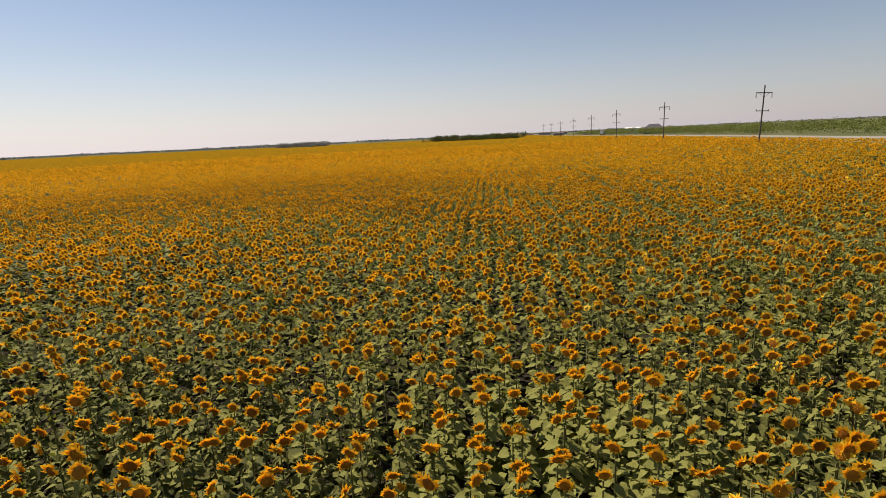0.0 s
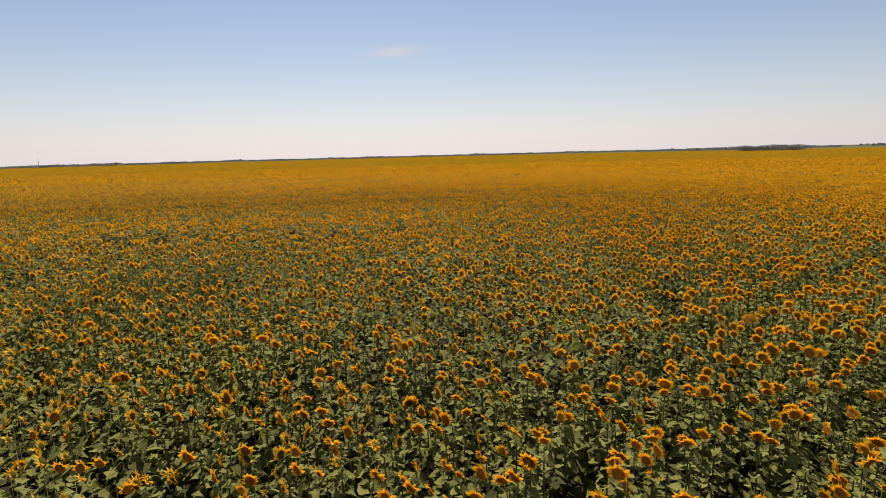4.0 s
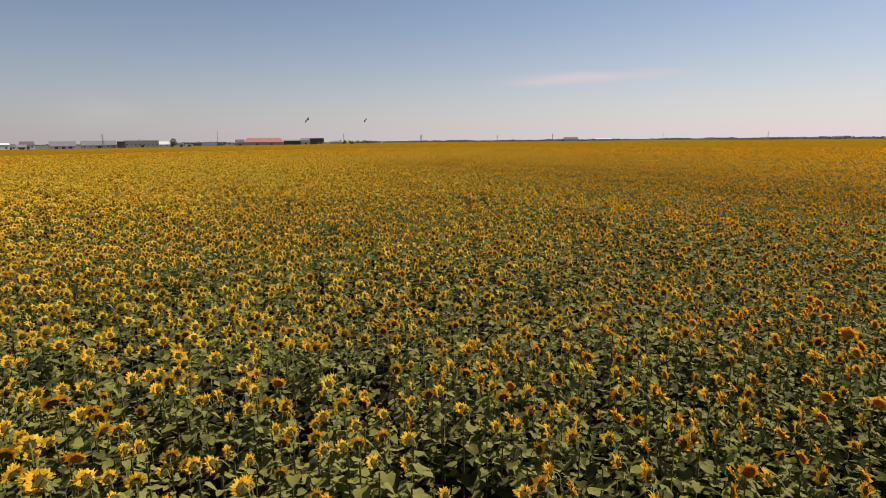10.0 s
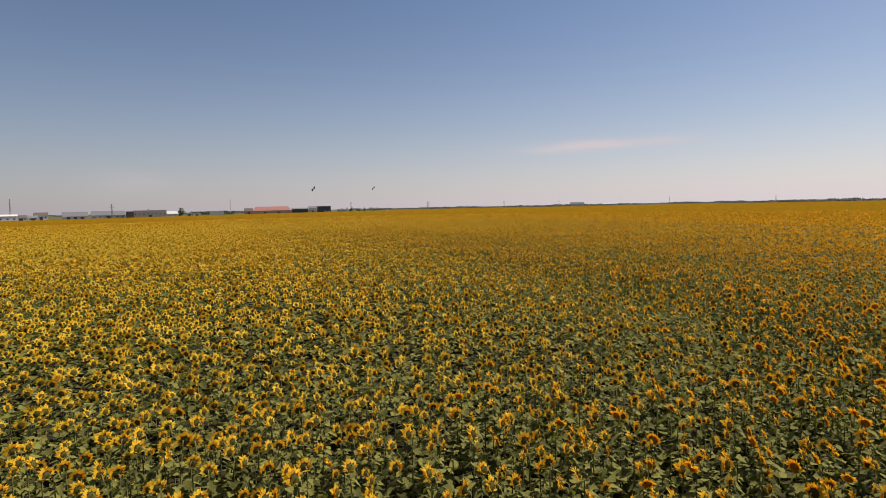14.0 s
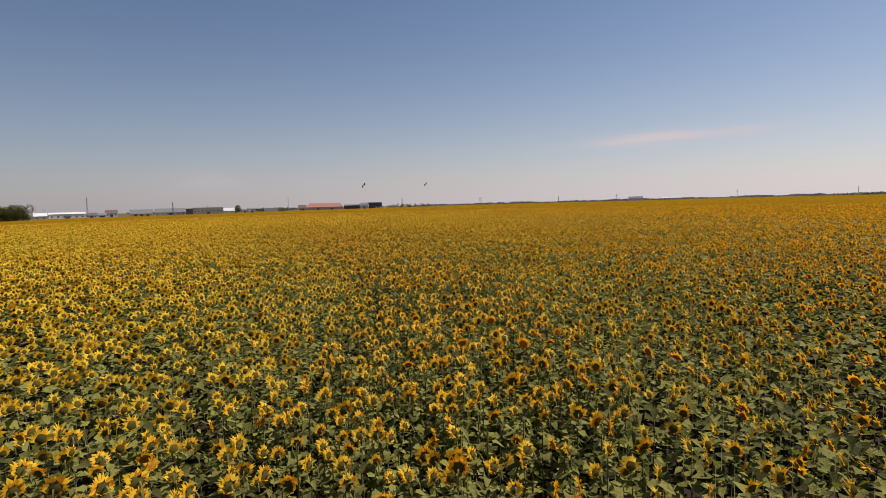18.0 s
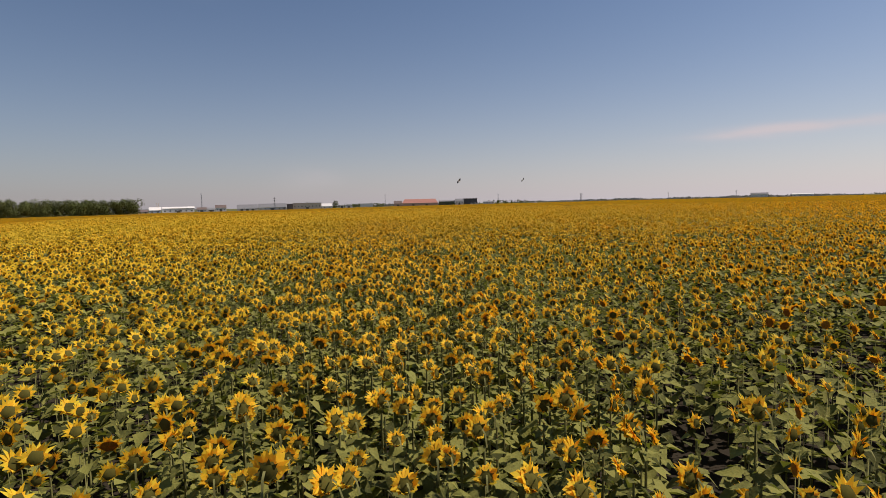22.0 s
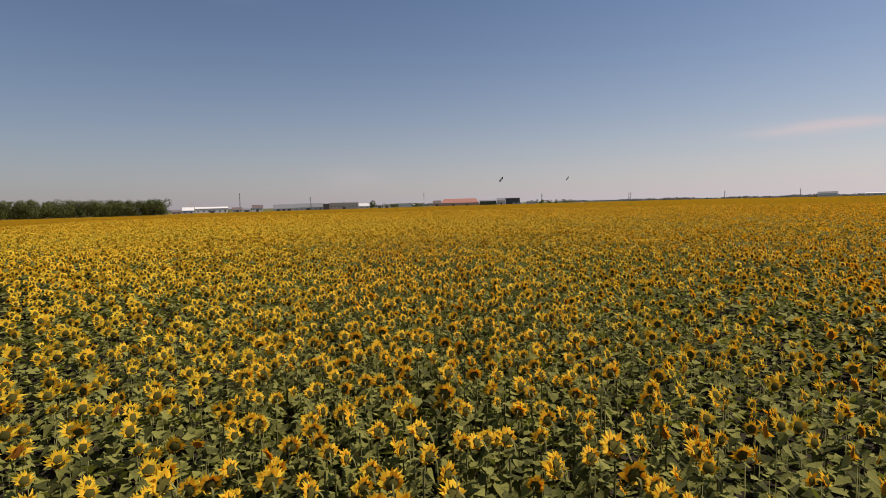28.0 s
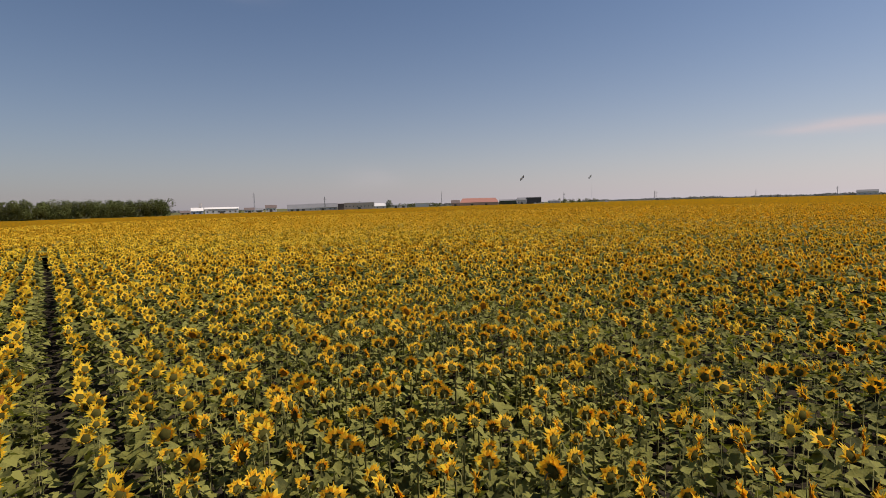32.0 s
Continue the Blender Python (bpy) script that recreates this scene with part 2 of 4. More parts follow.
def canopy_material():
    """Heads and leaves of the crop where it is too far off to be told apart: golden cells over green."""
    mat = bpy.data.materials.new("distant_crop_canopy")
    mat.use_nodes = True
    nodes, links = mat.node_tree.nodes, mat.node_tree.links
    shader = nodes["Principled BSDF"]
    shader.inputs["Roughness"].default_value, shader.inputs["Specular IOR Level"].default_value = 1.0, 0.0
    tc = nodes.new("ShaderNodeTexCoord")
    cells = nodes.new("ShaderNodeTexVoronoi")
    cells.inputs["Scale"].default_value = 2.1
    big = nodes.new("ShaderNodeTexNoise")
    big.inputs["Scale"].default_value, big.inputs["Detail"].default_value = 0.035, 5
    for n in (cells, big):
        links.new(tc.outputs["Object"], n.inputs["Vector"])
    spot = math_node(nodes, links, "LESS_THAN", cells.outputs["Distance"], 0.50)
    mix = nodes.new("ShaderNodeMix")
    mix.data_type = "RGBA"
    links.new(spot, mix.inputs["Factor"])
    mix.inputs["A"].default_value = (0.16, 0.10, 0.010, 1)
    gold = nodes.new("ShaderNodeMix")
    gold.data_type = "RGBA"
    links.new(big.outputs[0], gold.inputs["Factor"])
    gold.inputs["A"].default_value, gold.inputs["B"].default_value = (0.37, 0.172, 0.003, 1), (0.31, 0.155, 0.004, 1)
    links.new(gold.outputs["Result"], mix.inputs["B"])
    links.new(mix.outputs["Result"], shader.inputs["Base Color"])
    b = nodes.new("ShaderNodeBump")
    b.inputs["Strength"].default_value, b.inputs["Distance"].default_value = 0.8, 0.15
    b.invert = True
    links.new(cells.outputs["Distance"], b.inputs["Height"])
    links.new(b.outputs[0], shader.inputs["Normal"])
    return mat


CANOPY = canopy_material()

# ---------------------------------------------------------------- mesh helpers


def mesh_from(name, verts, tris, mats, mat_index=None, smooth=False):
    """A mesh of triangles from arrays."""
    verts, tris = np.asarray(verts, np.float32), np.asarray(tris, np.int32)
    me = bpy.data.meshes.new(name)
    me.vertices.add(len(verts))
    me.vertices.foreach_set("co", verts.ravel())
    me.loops.add(tris.size)
    me.loops.foreach_set("vertex_index", tris.ravel())
    me.polygons.add(len(tris))
    me.polygons.foreach_set("loop_start", np.arange(0, tris.size, 3, dtype=np.int32))
    me.polygons.foreach_set("loop_total", np.full(len(tris), 3, np.int32))
    for m in mats:
        me.materials.append(m)
    if mat_index is not None:
        me.polygons.foreach_set("material_index", np.asarray(mat_index, np.int32))
    if smooth:
        me.polygons.foreach_set("use_smooth", np.ones(len(tris), bool))
    me.update(calc_edges=True)
    return me


def part(name, bm, mat, parent, label=""):
    me = bpy.data.meshes.new(name)
    bm.to_mesh(me)
    bm.free()
    me.materials.append(mat)
    ob = new(name, me)
    ob.parent = parent
    return tagged(ob, label)


def box_bm(x0, x1, y0, y1, z0, z1, bevel=0.0):
    bm = bmesh.new()
    bmesh.ops.create_cube(bm, size=1)
    for v in bm.verts:
        v.co = Vector((x0 if v.co.x < 0 else x1, y0 if v.co.y < 0 else y1, z0 if v.co.z < 0 else z1))
    if bevel:
        bmesh.ops.bevel(bm, geom=bm.edges[:], offset=bevel, segments=1, affect="EDGES")
    return bm


def rod_bm(a, b, r0, r1, sides=8):
    bm = bmesh.new()
    a, b = Vector(a), Vector(b)
    bmesh.ops.create_cone(bm, cap_ends=True, segments=sides, radius1=r0, radius2=r1, depth=(b - a).length)
    bm.transform(Matrix.Translation((a + b) / 2) @ (b - a).to_track_quat("Z", "Y").to_matrix().to_4x4())
    return bm


def smoothstep(a, b, x):
    t = np.clip((x - a) / (b - a), 0, 1)
    return t * t * (3 - 2 * t)


def ground_z(x, y):
    """The plain, and its low rise towards the road in the east."""
    x, y = np.asarray(x, float), np.asarray(y, float)
    east = 1.3 * smoothstep(34, 60, x) + 0.9 * smoothstep(62, 74, x)
    return east * smoothstep(-150, 20, y) + 0.25 * np.sin(x / 95 + 0.6) * np.sin(y / 120) * smoothstep(60, 200, np.hypot(x, y - 20))


# ---------------------------------------------------------------- ground, road and distant canopy


def spaced(lo, hi, near, fine, grow):
    """Grid lines that lie close round a middle and widen outwards."""
    out, step, v = [near], fine, near
    while v < hi:
        v += step
        step *= grow
        out.append(min(v, hi))
    v, step = near, fine
    while v > lo:
        v -= step
        step *= grow
        out.insert(0, max(v, lo))
    return np.array(out)


def sheet(name, xs, ys, zfun, mat, keep=None):
    X, Y = np.meshgrid(xs, ys)
    Z = zfun(X, Y)
    n, m = X.shape
    verts = np.stack([X.ravel(), Y.ravel(), Z.ravel()], 1)
    i = (np.arange(n - 1)[:, None] * m + np.arange(m - 1)[None]).ravel()
    if keep is not None:
        cx, cy = (X[:-1, :-1] + X[1:, 1:]).ravel() / 2, (Y[:-1, :-1] + Y[1:, 1:]).ravel() / 2
        i = i[keep(cx, cy)]
    tris = np.concatenate([np.stack([i, i + 1, i + m + 1], 1), np.stack([i, i + m + 1, i + m], 1)])
    return new(name, mesh_from(name, verts, tris, [mat], smooth=True))


ground = sheet("ground", spaced(-4600, 4600, 0, 6, 1.12), spaced(-4600, 4600, 20, 6, 1.12), ground_z, GRASS_LAND)
tagged(ground, "flat open farmland with dry grass reaching the horizon", "ground", kind="structure")

FIELD_X0, FIELD_X1, FIELD_Y1 = -1000.0, 63.0, 760.0


def in_field(x, y):
    south = np.where(x > -118, -352 - 0.12 * (x + 118), -470 + 0.08 * (x + 118))
    return (x > FIELD_X0) & (x < FIELD_X1) & (y < FIELD_Y1) & (y > south)


soil = sheet("field_soil", np.linspace(-140, 63, 60), np.linspace(-110, 160, 60), lambda x, y: ground_z(x, y) + 0.02, SOIL)
tagged(soil, "dark dry tilled soil under the sunflower crop", "soil", kind="structure")

road = sheet("road", np.linspace(75, 83, 5), np.linspace(-200, 1500, 90), lambda x, y: ground_z(x, y) + 0.10 - 0.004 * (x - 79) ** 2, GRAVEL)
tagged(road, "pale dusty gravel road along the field", "road", kind="structure")
verge = sheet("verge", np.linspace(63.2, 74.9, 8), np.linspace(-200, 1500, 120),
              lambda x, y: ground_z(x, y) + 0.06 + 0.12 * np.abs(np.sin(x * 7.1 + y * 1.3)), VERGE)
tagged(verge, "strip of dry brown grass between crop and road", "verge", kind="structure")

# the middle of the stretches that are looked at from close by
NEAR_LINE = np.array([(7, 19), (13.4, 18.6), (21, 20.2), (24.4, 22.0), (25.3, 25.0), (25.2, 29.0), (21.3, 34.6), (14.2, 41.0), (7.8, 47.4), (3.4, 54.0),
                      (-4.2, 55.8), (-13.4, 49.8), (-21.6, 39.2), (-27.3, 30.5), (-40.4, 12.0), (-54.4, -8.5), (-57, -12.5)], float)


def line_distance(x, y):
    best = np.full(np.shape(x), 1e9)
    for (ax, ay), (bx, by) in zip(NEAR_LINE[:-1], NEAR_LINE[1:]):
        dx, dy = bx - ax, by - ay
        t = np.clip(((x - ax) * dx + (y - ay) * dy) / (dx * dx + dy * dy), 0, 1)
        best = np.minimum(best, np.hypot(x - ax - t * dx, y - ay - t * dy))
    return best


def canopy_z(x, y):
    d = line_distance(x, y)
    wave = 0.10 * np.sin(x * 1.7 + np.sin(y * 0.6)) * np.sin(y * 1.3) + 0.06 * np.sin(x * 0.31) * np.sin(y * 0.23)
    return ground_z(x, y) + 1.15 + 0.42 * smoothstep(48, 110, d) + wave


cx = spaced(FIELD_X0, FIELD_X1 - 0.5, 0, 2.5, 1.02)
cy = spaced(-620, FIELD_Y1, 20, 2.5, 1.02)
canopy = sheet("distant_sunflower_canopy", cx, cy, canopy_z, CANOPY, lambda x, y: in_field(x, y) & (line_distance(x, y) > 44))
tagged(canopy, "golden blur of distant flowering sunflower crop", "sunflower crop", kind="stuff")

# ---------------------------------------------------------------- sunflower templates
rng = np.random.default_rng(7)


class Stamp:
    """Vertices, triangles and material numbers of one template."""

    def __init__(self):
        self.v, self.f, self.m = [], [], []

    def add(self, verts, faces, mat):
        k = len(self.v)
        self.v += [tuple(p) for p in verts]
        self.f += [tuple(i + k for i in t) for t in faces]
        self.m += [mat] * len(faces)

    def arrays(self):
        return np.array(self.v, float), np.array(self.f, int), np.array(self.m, int)


def add_disc(s, r, sides, bulge):
    ring = [(0.008, r * math.cos(a), r * math.sin(a)) for a in (2 * math.pi * k / sides for k in range(sides))]
    s.add([(bulge, 0, 0)] + ring, [(0, 1 + k, 1 + (k + 1) % sides) for k in range(sides)], M_DISC)


def add_petals(s, r0, r1, count, detail, rnd):
    """A ring of narrow pointed ray petals that overlap, each with its own bend and twist; the lower ones hang shorter."""
    for k in range(count):
        a = 2 * math.pi * (k + rnd.uniform(-0.4, 0.4)) / count
        c, sn = math.cos(a), math.sin(a)
        out = r1 * rnd.uniform(0.80, 1.10) * (1 - 0.46 * max(0.0, -sn + 0.15))
        bend = rnd.choice((rnd.uniform(0.005, 0.05), rnd.uniform(-0.02, 0.03), rnd.uniform(-0.045, 0.0)))
        wide = math.pi * r1 / count
        twist, skew = rnd.uniform(-0.009, 0.009), rnd.uniform(-0.5, 0.5) * wide

        def at(r, w, x):
            return (x, r * c - w * sn, r * sn + w * c)
        mid = r0 + (out - r0) * 0.55
        if detail >= 2:
            s.add([at(r0 - 0.004, -wide * 0.7, 0), at(r0 - 0.004, wide * 0.7, 0), at(mid, wide + skew * 0.5, bend * 0.4 + twist),
                   at(mid, -wide + skew * 0.5, bend * 0.4 - twist), at(out, skew, bend)], [(0, 1, 2), (0, 2, 3), (3, 2, 4)], M_PETAL)
        else:
            s.add([at(r0, -wide * 1.15, 0), at(r0, wide * 1.15, 0), at(out, skew, bend)], [(0, 1, 2)], M_PETAL)


def add_back(s, r, sides, depth):
    ring = [(-0.004, r * math.cos(a), r * math.sin(a)) for a in (2 * math.pi * k / sides for k in range(sides))]
    s.add([(-depth, 0, -0.01)] + ring, [(0, 1 + (k + 1) % sides, 1 + k) for k in range(sides)], M_BRACT)


def add_bracts(s, r, count, rnd):
    for k in range(count):
        a = 2 * math.pi * (k + rnd.uniform(-0.25, 0.25)) / count
        c, sn = math.cos(a), math.sin(a)
        w = r * 0.34
        s.add([(-0.012, r * 0.7 * c - w * sn, r * 0.7 * sn + w * c), (-0.012, r * 0.7 * c + w * sn, r * 0.7 * sn - w * c),
               (-0.02 + rnd.uniform(-0.02, 0.015), r * 1.45 * c, r * 1.45 * sn)], [(0, 1, 2)], M_BRACT)


def add_neck(s):
    """The bent end of the stem, hooked over into the back of the head."""
    line = ((-0.030, 0.0), (-0.072, 0.012), (-0.098, -0.03), (-0.092, -0.13))
    pts = [(x, w, z) for x, z in line for w in (-0.0075, 0.0075)]
    s.add(pts, [t for k in (0, 2, 4) for t in ((k, k + 1, k + 3), (k, k + 3, k + 2))], M_STEM)


def head_template(detail, seed):
    rnd = random.Random(seed)
    s = Stamp()
    if detail >= 3:
        add_neck(s)
    if detail == 4:
        add_disc(s, 0.070, 14, 0.026)
        add_petals(s, 0.050, 0.124, 28, 2, rnd)
        add_petals(s, 0.050, 0.132, 18, 1, rnd)
        add_back(s, 0.060, 12, 0.040)
        add_bracts(s, 0.052, 16, rnd)
    elif detail == 3:
        add_disc(s, 0.070, 8, 0.026)
        add_petals(s, 0.048, 0.122, 14, 2, rnd)
        add_petals(s, 0.048, 0.132, 22, 1, rnd)
        add_back(s, 0.060, 6, 0.040)
        add_bracts(s, 0.052, 7, rnd)
    elif detail == 2:
        add_disc(s, 0.072, 6, 0.022)
        add_petals(s, 0.050, 0.132, 20, 1, rnd)
        add_back(s, 0.060, 5, 0.040)
    elif detail == 1:
        add_disc(s, 0.074, 5, 0.022)
        add_petals(s, 0.050, 0.136, 11, 1, rnd)
        add_back(s, 0.064, 4, 0.040)
    elif detail == 0:
        add_disc(s, 0.078, 4, 0.022)
        add_petals(s, 0.050, 0.142, 7, 1, rnd)
        add_back(s, 0.076, 3, 0.040)
    else:
        add_disc(s, 0.086, 3, 0.02)
        add_petals(s, 0.052, 0.142, 4, 1, rnd)
        add_back(s, 0.088, 3, 0.040)
    return s


def add_leaf(s, root, yaw, length, width, droop, detail, rnd):
    """A heart-shaped leaf on its stalk, folded along the midrib and hanging at the tip."""
    c, sn = math.cos(yaw), math.sin(yaw)
    roll = rnd.uniform(-0.35, 0.35)

    def at(u, w, z):
        z += w * roll
        return (root[0] + u * c - w * sn, root[1] + u * sn + w * c, root[2] + z)
    stalk = length * 0.45
    fold = 0.18 * width
    rise = length * 0.22
    if detail >= 2:
        s.add([at(0.01, -0.006, 0), at(0.01, 0.006, 0), at(stalk, 0, rise)], [(0, 1, 2)], M_STEM)
        p = [at(stalk, 0, rise), at(stalk + length * 0.5, 0, rise - droop * 0.25), at(stalk + length, 0, rise - droop),
             at(stalk - length * 0.08, width * 0.33, rise + fold * 0.6), at(stalk + length * 0.3, width * 0.5, rise + fold - droop * 0.22),
             at(stalk + length * 0.68, width * 0.3, rise + fold * 0.3 - droop * 0.6),
             at(stalk - length * 0.08, -width * 0.33, rise + fold * 0.6), at(stalk + length * 0.3, -width * 0.5, rise + fold - droop * 0.22),
             at(stalk + length * 0.68, -width * 0.3, rise + fold * 0.3 - droop * 0.6)]
        s.add(p, [(0, 4, 3), (0, 1, 4), (1, 5, 4), (1, 2, 5), (0, 6, 7), (0, 7, 1), (1, 7, 8), (1, 8, 2)], M_LEAF)
    elif detail == 1.5:
        curl = rnd.uniform(-0.5, 1.0)
        p = [at(stalk, 0, rise), at(stalk + length * 0.08, width * 0.48, rise + fold * curl), at(stalk + length * 0.55, width * 0.36, rise + fold * curl - droop * 0.5),
             at(stalk + length, 0, rise - droop), at(stalk + length * 0.5, -width * 0.38, rise + fold * curl - droop * 0.45),
             at(stalk + length * 0.06, -width * 0.46, rise + fold * curl), at(stalk + length * 0.45, 0, rise - droop * 0.3)]
        s.add(p, [(0, 6, 1), (6, 2, 1), (6, 3, 2), (0, 5, 6), (6, 5, 4), (6, 4, 3)], M_LEAF)
    elif detail == 1:
        p = [at(stalk, 0, rise), at(stalk + length * 0.35, width * 0.5, rise + fold - droop * 0.25), at(stalk + length, 0, rise - droop),
             at(stalk + length * 0.35, -width * 0.5, rise + fold - droop * 0.25)]
        s.add(p, [(0, 2, 1), (0, 3, 2)], M_LEAF)
    else:
        s.add([at(0, -width * 0.6, rise), at(0, width * 0.6, rise), at(stalk + length, 0, rise - droop)], [(0, 1, 2)], M_LEAF)


def leaf_specs(count, rnd, low=0.45, high=1.5):
    """Height, turn, length, width and droop of each leaf up the stem: large below, small under the head."""
    out, turn = [], rnd.uniform(0, 6.28)
    for k in range(count):
        h = low + (high - low) * (k + rnd.uniform(0.1, 0.9)) / count
        turn += 2.4 + rnd.uniform(-0.5, 0.5)
        big = 1.0 - 0.50 * max(0.0, (h - 1.0) / 0.55) + 0.5 * max(0.0, 0.95 - h)
        size = rnd.choice((0.6, 0.8, 0.95, 1.15))
        out.append((h, turn, 0.205 * big * size, 0.210 * big * size * rnd.uniform(0.8, 1.2), 0.085 * rnd.uniform(-0.4, 1.7) * size))
    return out


def add_stem(s, sides, tall=1.57):
    for (z0, r0), (z1, r1) in zip(((0, 0.018), (0.9, 0.015)), ((0.9, 0.015), (tall, 0.011))):
        ring = [(r * math.cos(a), r * math.sin(a), z) for z, r in ((z0, r0), (z1, r1)) for a in (2 * math.pi * k / sides for k in range(sides))]
        s.add(ring, [t for k in range(sides) for t in ((k, (k + 1) % sides, sides + (k + 1) % sides), (k, sides + (k + 1) % sides, sides + k))], M_STEM)


def body_template(detail, seed):
    rnd = random.Random(seed)
    s = Stamp()
    if detail == 3:
        add_stem(s, 3)
        for h, y, l, w, d in leaf_specs(16, rnd, 0.35, 1.52):
            add_leaf(s, (0, 0, h), y, l, w, d, 2 if h > 1.0 else 1 if h < 0.75 else 1.5, rnd)
        for h, y, l, w, d in leaf_specs(5, rnd, 1.42, 1.62):
            add_leaf(s, (0, 0, h), y, l, w * 0.8, d, 1, rnd)
        return s
    if detail == 2:
        s.add([(-0.013, 0, 0.5), (0.013, 0, 0.5), (0, 0, 1.64), (0, 0.013, 0.5)], [(0, 1, 2), (1, 3, 2), (3, 0, 2)], M_STEM)
        specs = [(h, y, l * 1.12, w * 1.12, d) for h, y, l, w, d in leaf_specs(11, rnd, 0.5, 1.56)]
    elif detail == 1:
        specs = [(h, y, l * 1.25, w * 1.3, d) for h, y, l, w, d in leaf_specs(8, rnd, 0.7, 1.54)]
    elif detail == 0:
        specs = [(h, y, l * 1.4, w * 1.5, d) for h, y, l, w, d in leaf_specs(6, rnd, 0.9, 1.50)]
    elif detail == -1:
        specs = [(h, y, l * 1.7, w * 1.9, d) for h, y, l, w, d in leaf_specs(3, rnd, 0.95, 1.45)]
    else:
        specs = [(h, y, l * 2.4, w * 2.6, d) for h, y, l, w, d in leaf_specs(2, rnd, 0.95, 1.35)]
    for h, y, l, w, d in specs:
        add_leaf(s, (0, 0, h), y, l, w, d, min(detail, 1), rnd)
    return s


# ---------------------------------------------------------------- where the plants stand
ROW, GAP = 0.5692, 0.285
ROW_ORIGIN = 22.87
FACING = 178.0   # the way that the heads look, as a turn from +y
BARE_ROWS = {0: (0.92, 0.55), 6: (0.88, 0.85), -129: (0.78, 0.97)}    # stunted rows along wheel tracks: height, share without a head
# rows that drifted from their line at sowing: opened lanes beside the tracks
ROW_SHIFT = {-2: -0.04, -1: -0.10, -132: -0.06, -131: -0.10, -130: -0.07, -129: 0.05, -128: -0.15, -127: -0.10, -126: -0.10, -121: -0.10, -120: -0.13}


def plants(x0, x1, y0, y1, gap, row, stray):
    k = np.arange(math.ceil((x0 - ROW_ORIGIN) / row), math.floor((x1 - ROW_ORIGIN) / row) + 1)
    n = int((y1 - y0) / gap)
    K, J = np.meshgrid(k, np.arange(n), indexing="ij")
    near_track = ((K > -4) & (K < 8)) | ((K > -136) & (K < -112))
    x = ROW_ORIGIN + K * row + rng.normal(0, 1, K.shape) * np.where(near_track, np.minimum(stray, 0.045), stray)
    y = y0 + (J + rng.uniform(0, 1, K.shape)) * gap
    return K.ravel(), x.ravel(), y.ravel()


def seen_side(x, y):
    """Leaves out the land behind the start, which the flight never looks at."""
    return (y > 14.5 - 0.15 * np.maximum(x - 5, 0)) | (x < 27 - 0.42 * np.maximum(14.5 - y, 0))


gaps = np.stack([rng.uniform(-75, 45, 300), rng.uniform(-30, 75, 300), rng.uniform(0.25, 0.45, 300), rng.uniform(0.35, 0.9, 300)], 1)
BARE_SPOTS = ((10.26, 21.33), (6.72, 21.77), (8.29, 21.1), (6.54, 18.9), (24.81, 23.7), (20.17, 25.86), (21.25, 27.67), (20.57, 31.11), (24.67, 20.98),
              (24.0, 22.16), (20.41, 17.19), (23.99, 27.26), (21.11, 31.92), (21.54, 30.32), (21.16, 27.05), (21.07, 34.86), (19.79, 32.25),
              (8.26, 47.29), (8.47, 48.01), (-16.7, 35.71), (-15.8, 45.6), (-16.3, 41.17), (-15.9, 47.56), (-12.61, 46.73), (-38.76, 24.51),
              (-32.82, 22.77), (20.51, 21.55), (18.54, 23.87))
gaps = np.concatenate([gaps, [(gx, gy, 0.30 + 0.18 * math.sin(7 * gx) ** 2, 0.40 + 0.3 * math.sin(5 * gy) ** 2) for gx, gy in BARE_SPOTS]])

# reach from the near line, spacing along and between rows, head and body detail, head size
LODS = ((0.0, 2.9, GAP, ROW, 3, 3, 1.06), (2.9, 7.8, GAP, ROW, 2, 2, 1.06), (7.8, 14.0, GAP, ROW, 1, 1, 1.06), (14.0, 26.0, GAP, ROW, 0, 0, 1.08),
        (26.0, 46.0, GAP * 1.4, ROW, -1, -1, 1.03), (46.0, 84.0, GAP * 2.2, ROW * 1.4, -1, -2, 1.12), (84.0, 165.0, GAP * 4.0, ROW * 2.5, -1, -2, 1.35))
BLEND = (0.0, 0.5, 1.0, 1.6, 2.5, 5.0, 9.0, 16.0)
FINE_PATCHES = ((-56.0, -10.2, 2.25), (15.0, 19.2, 2.2), (23.4, 33.2, 2.1), (-23.3, 37.1, 2.1))
crop_heads = {}
stands = []
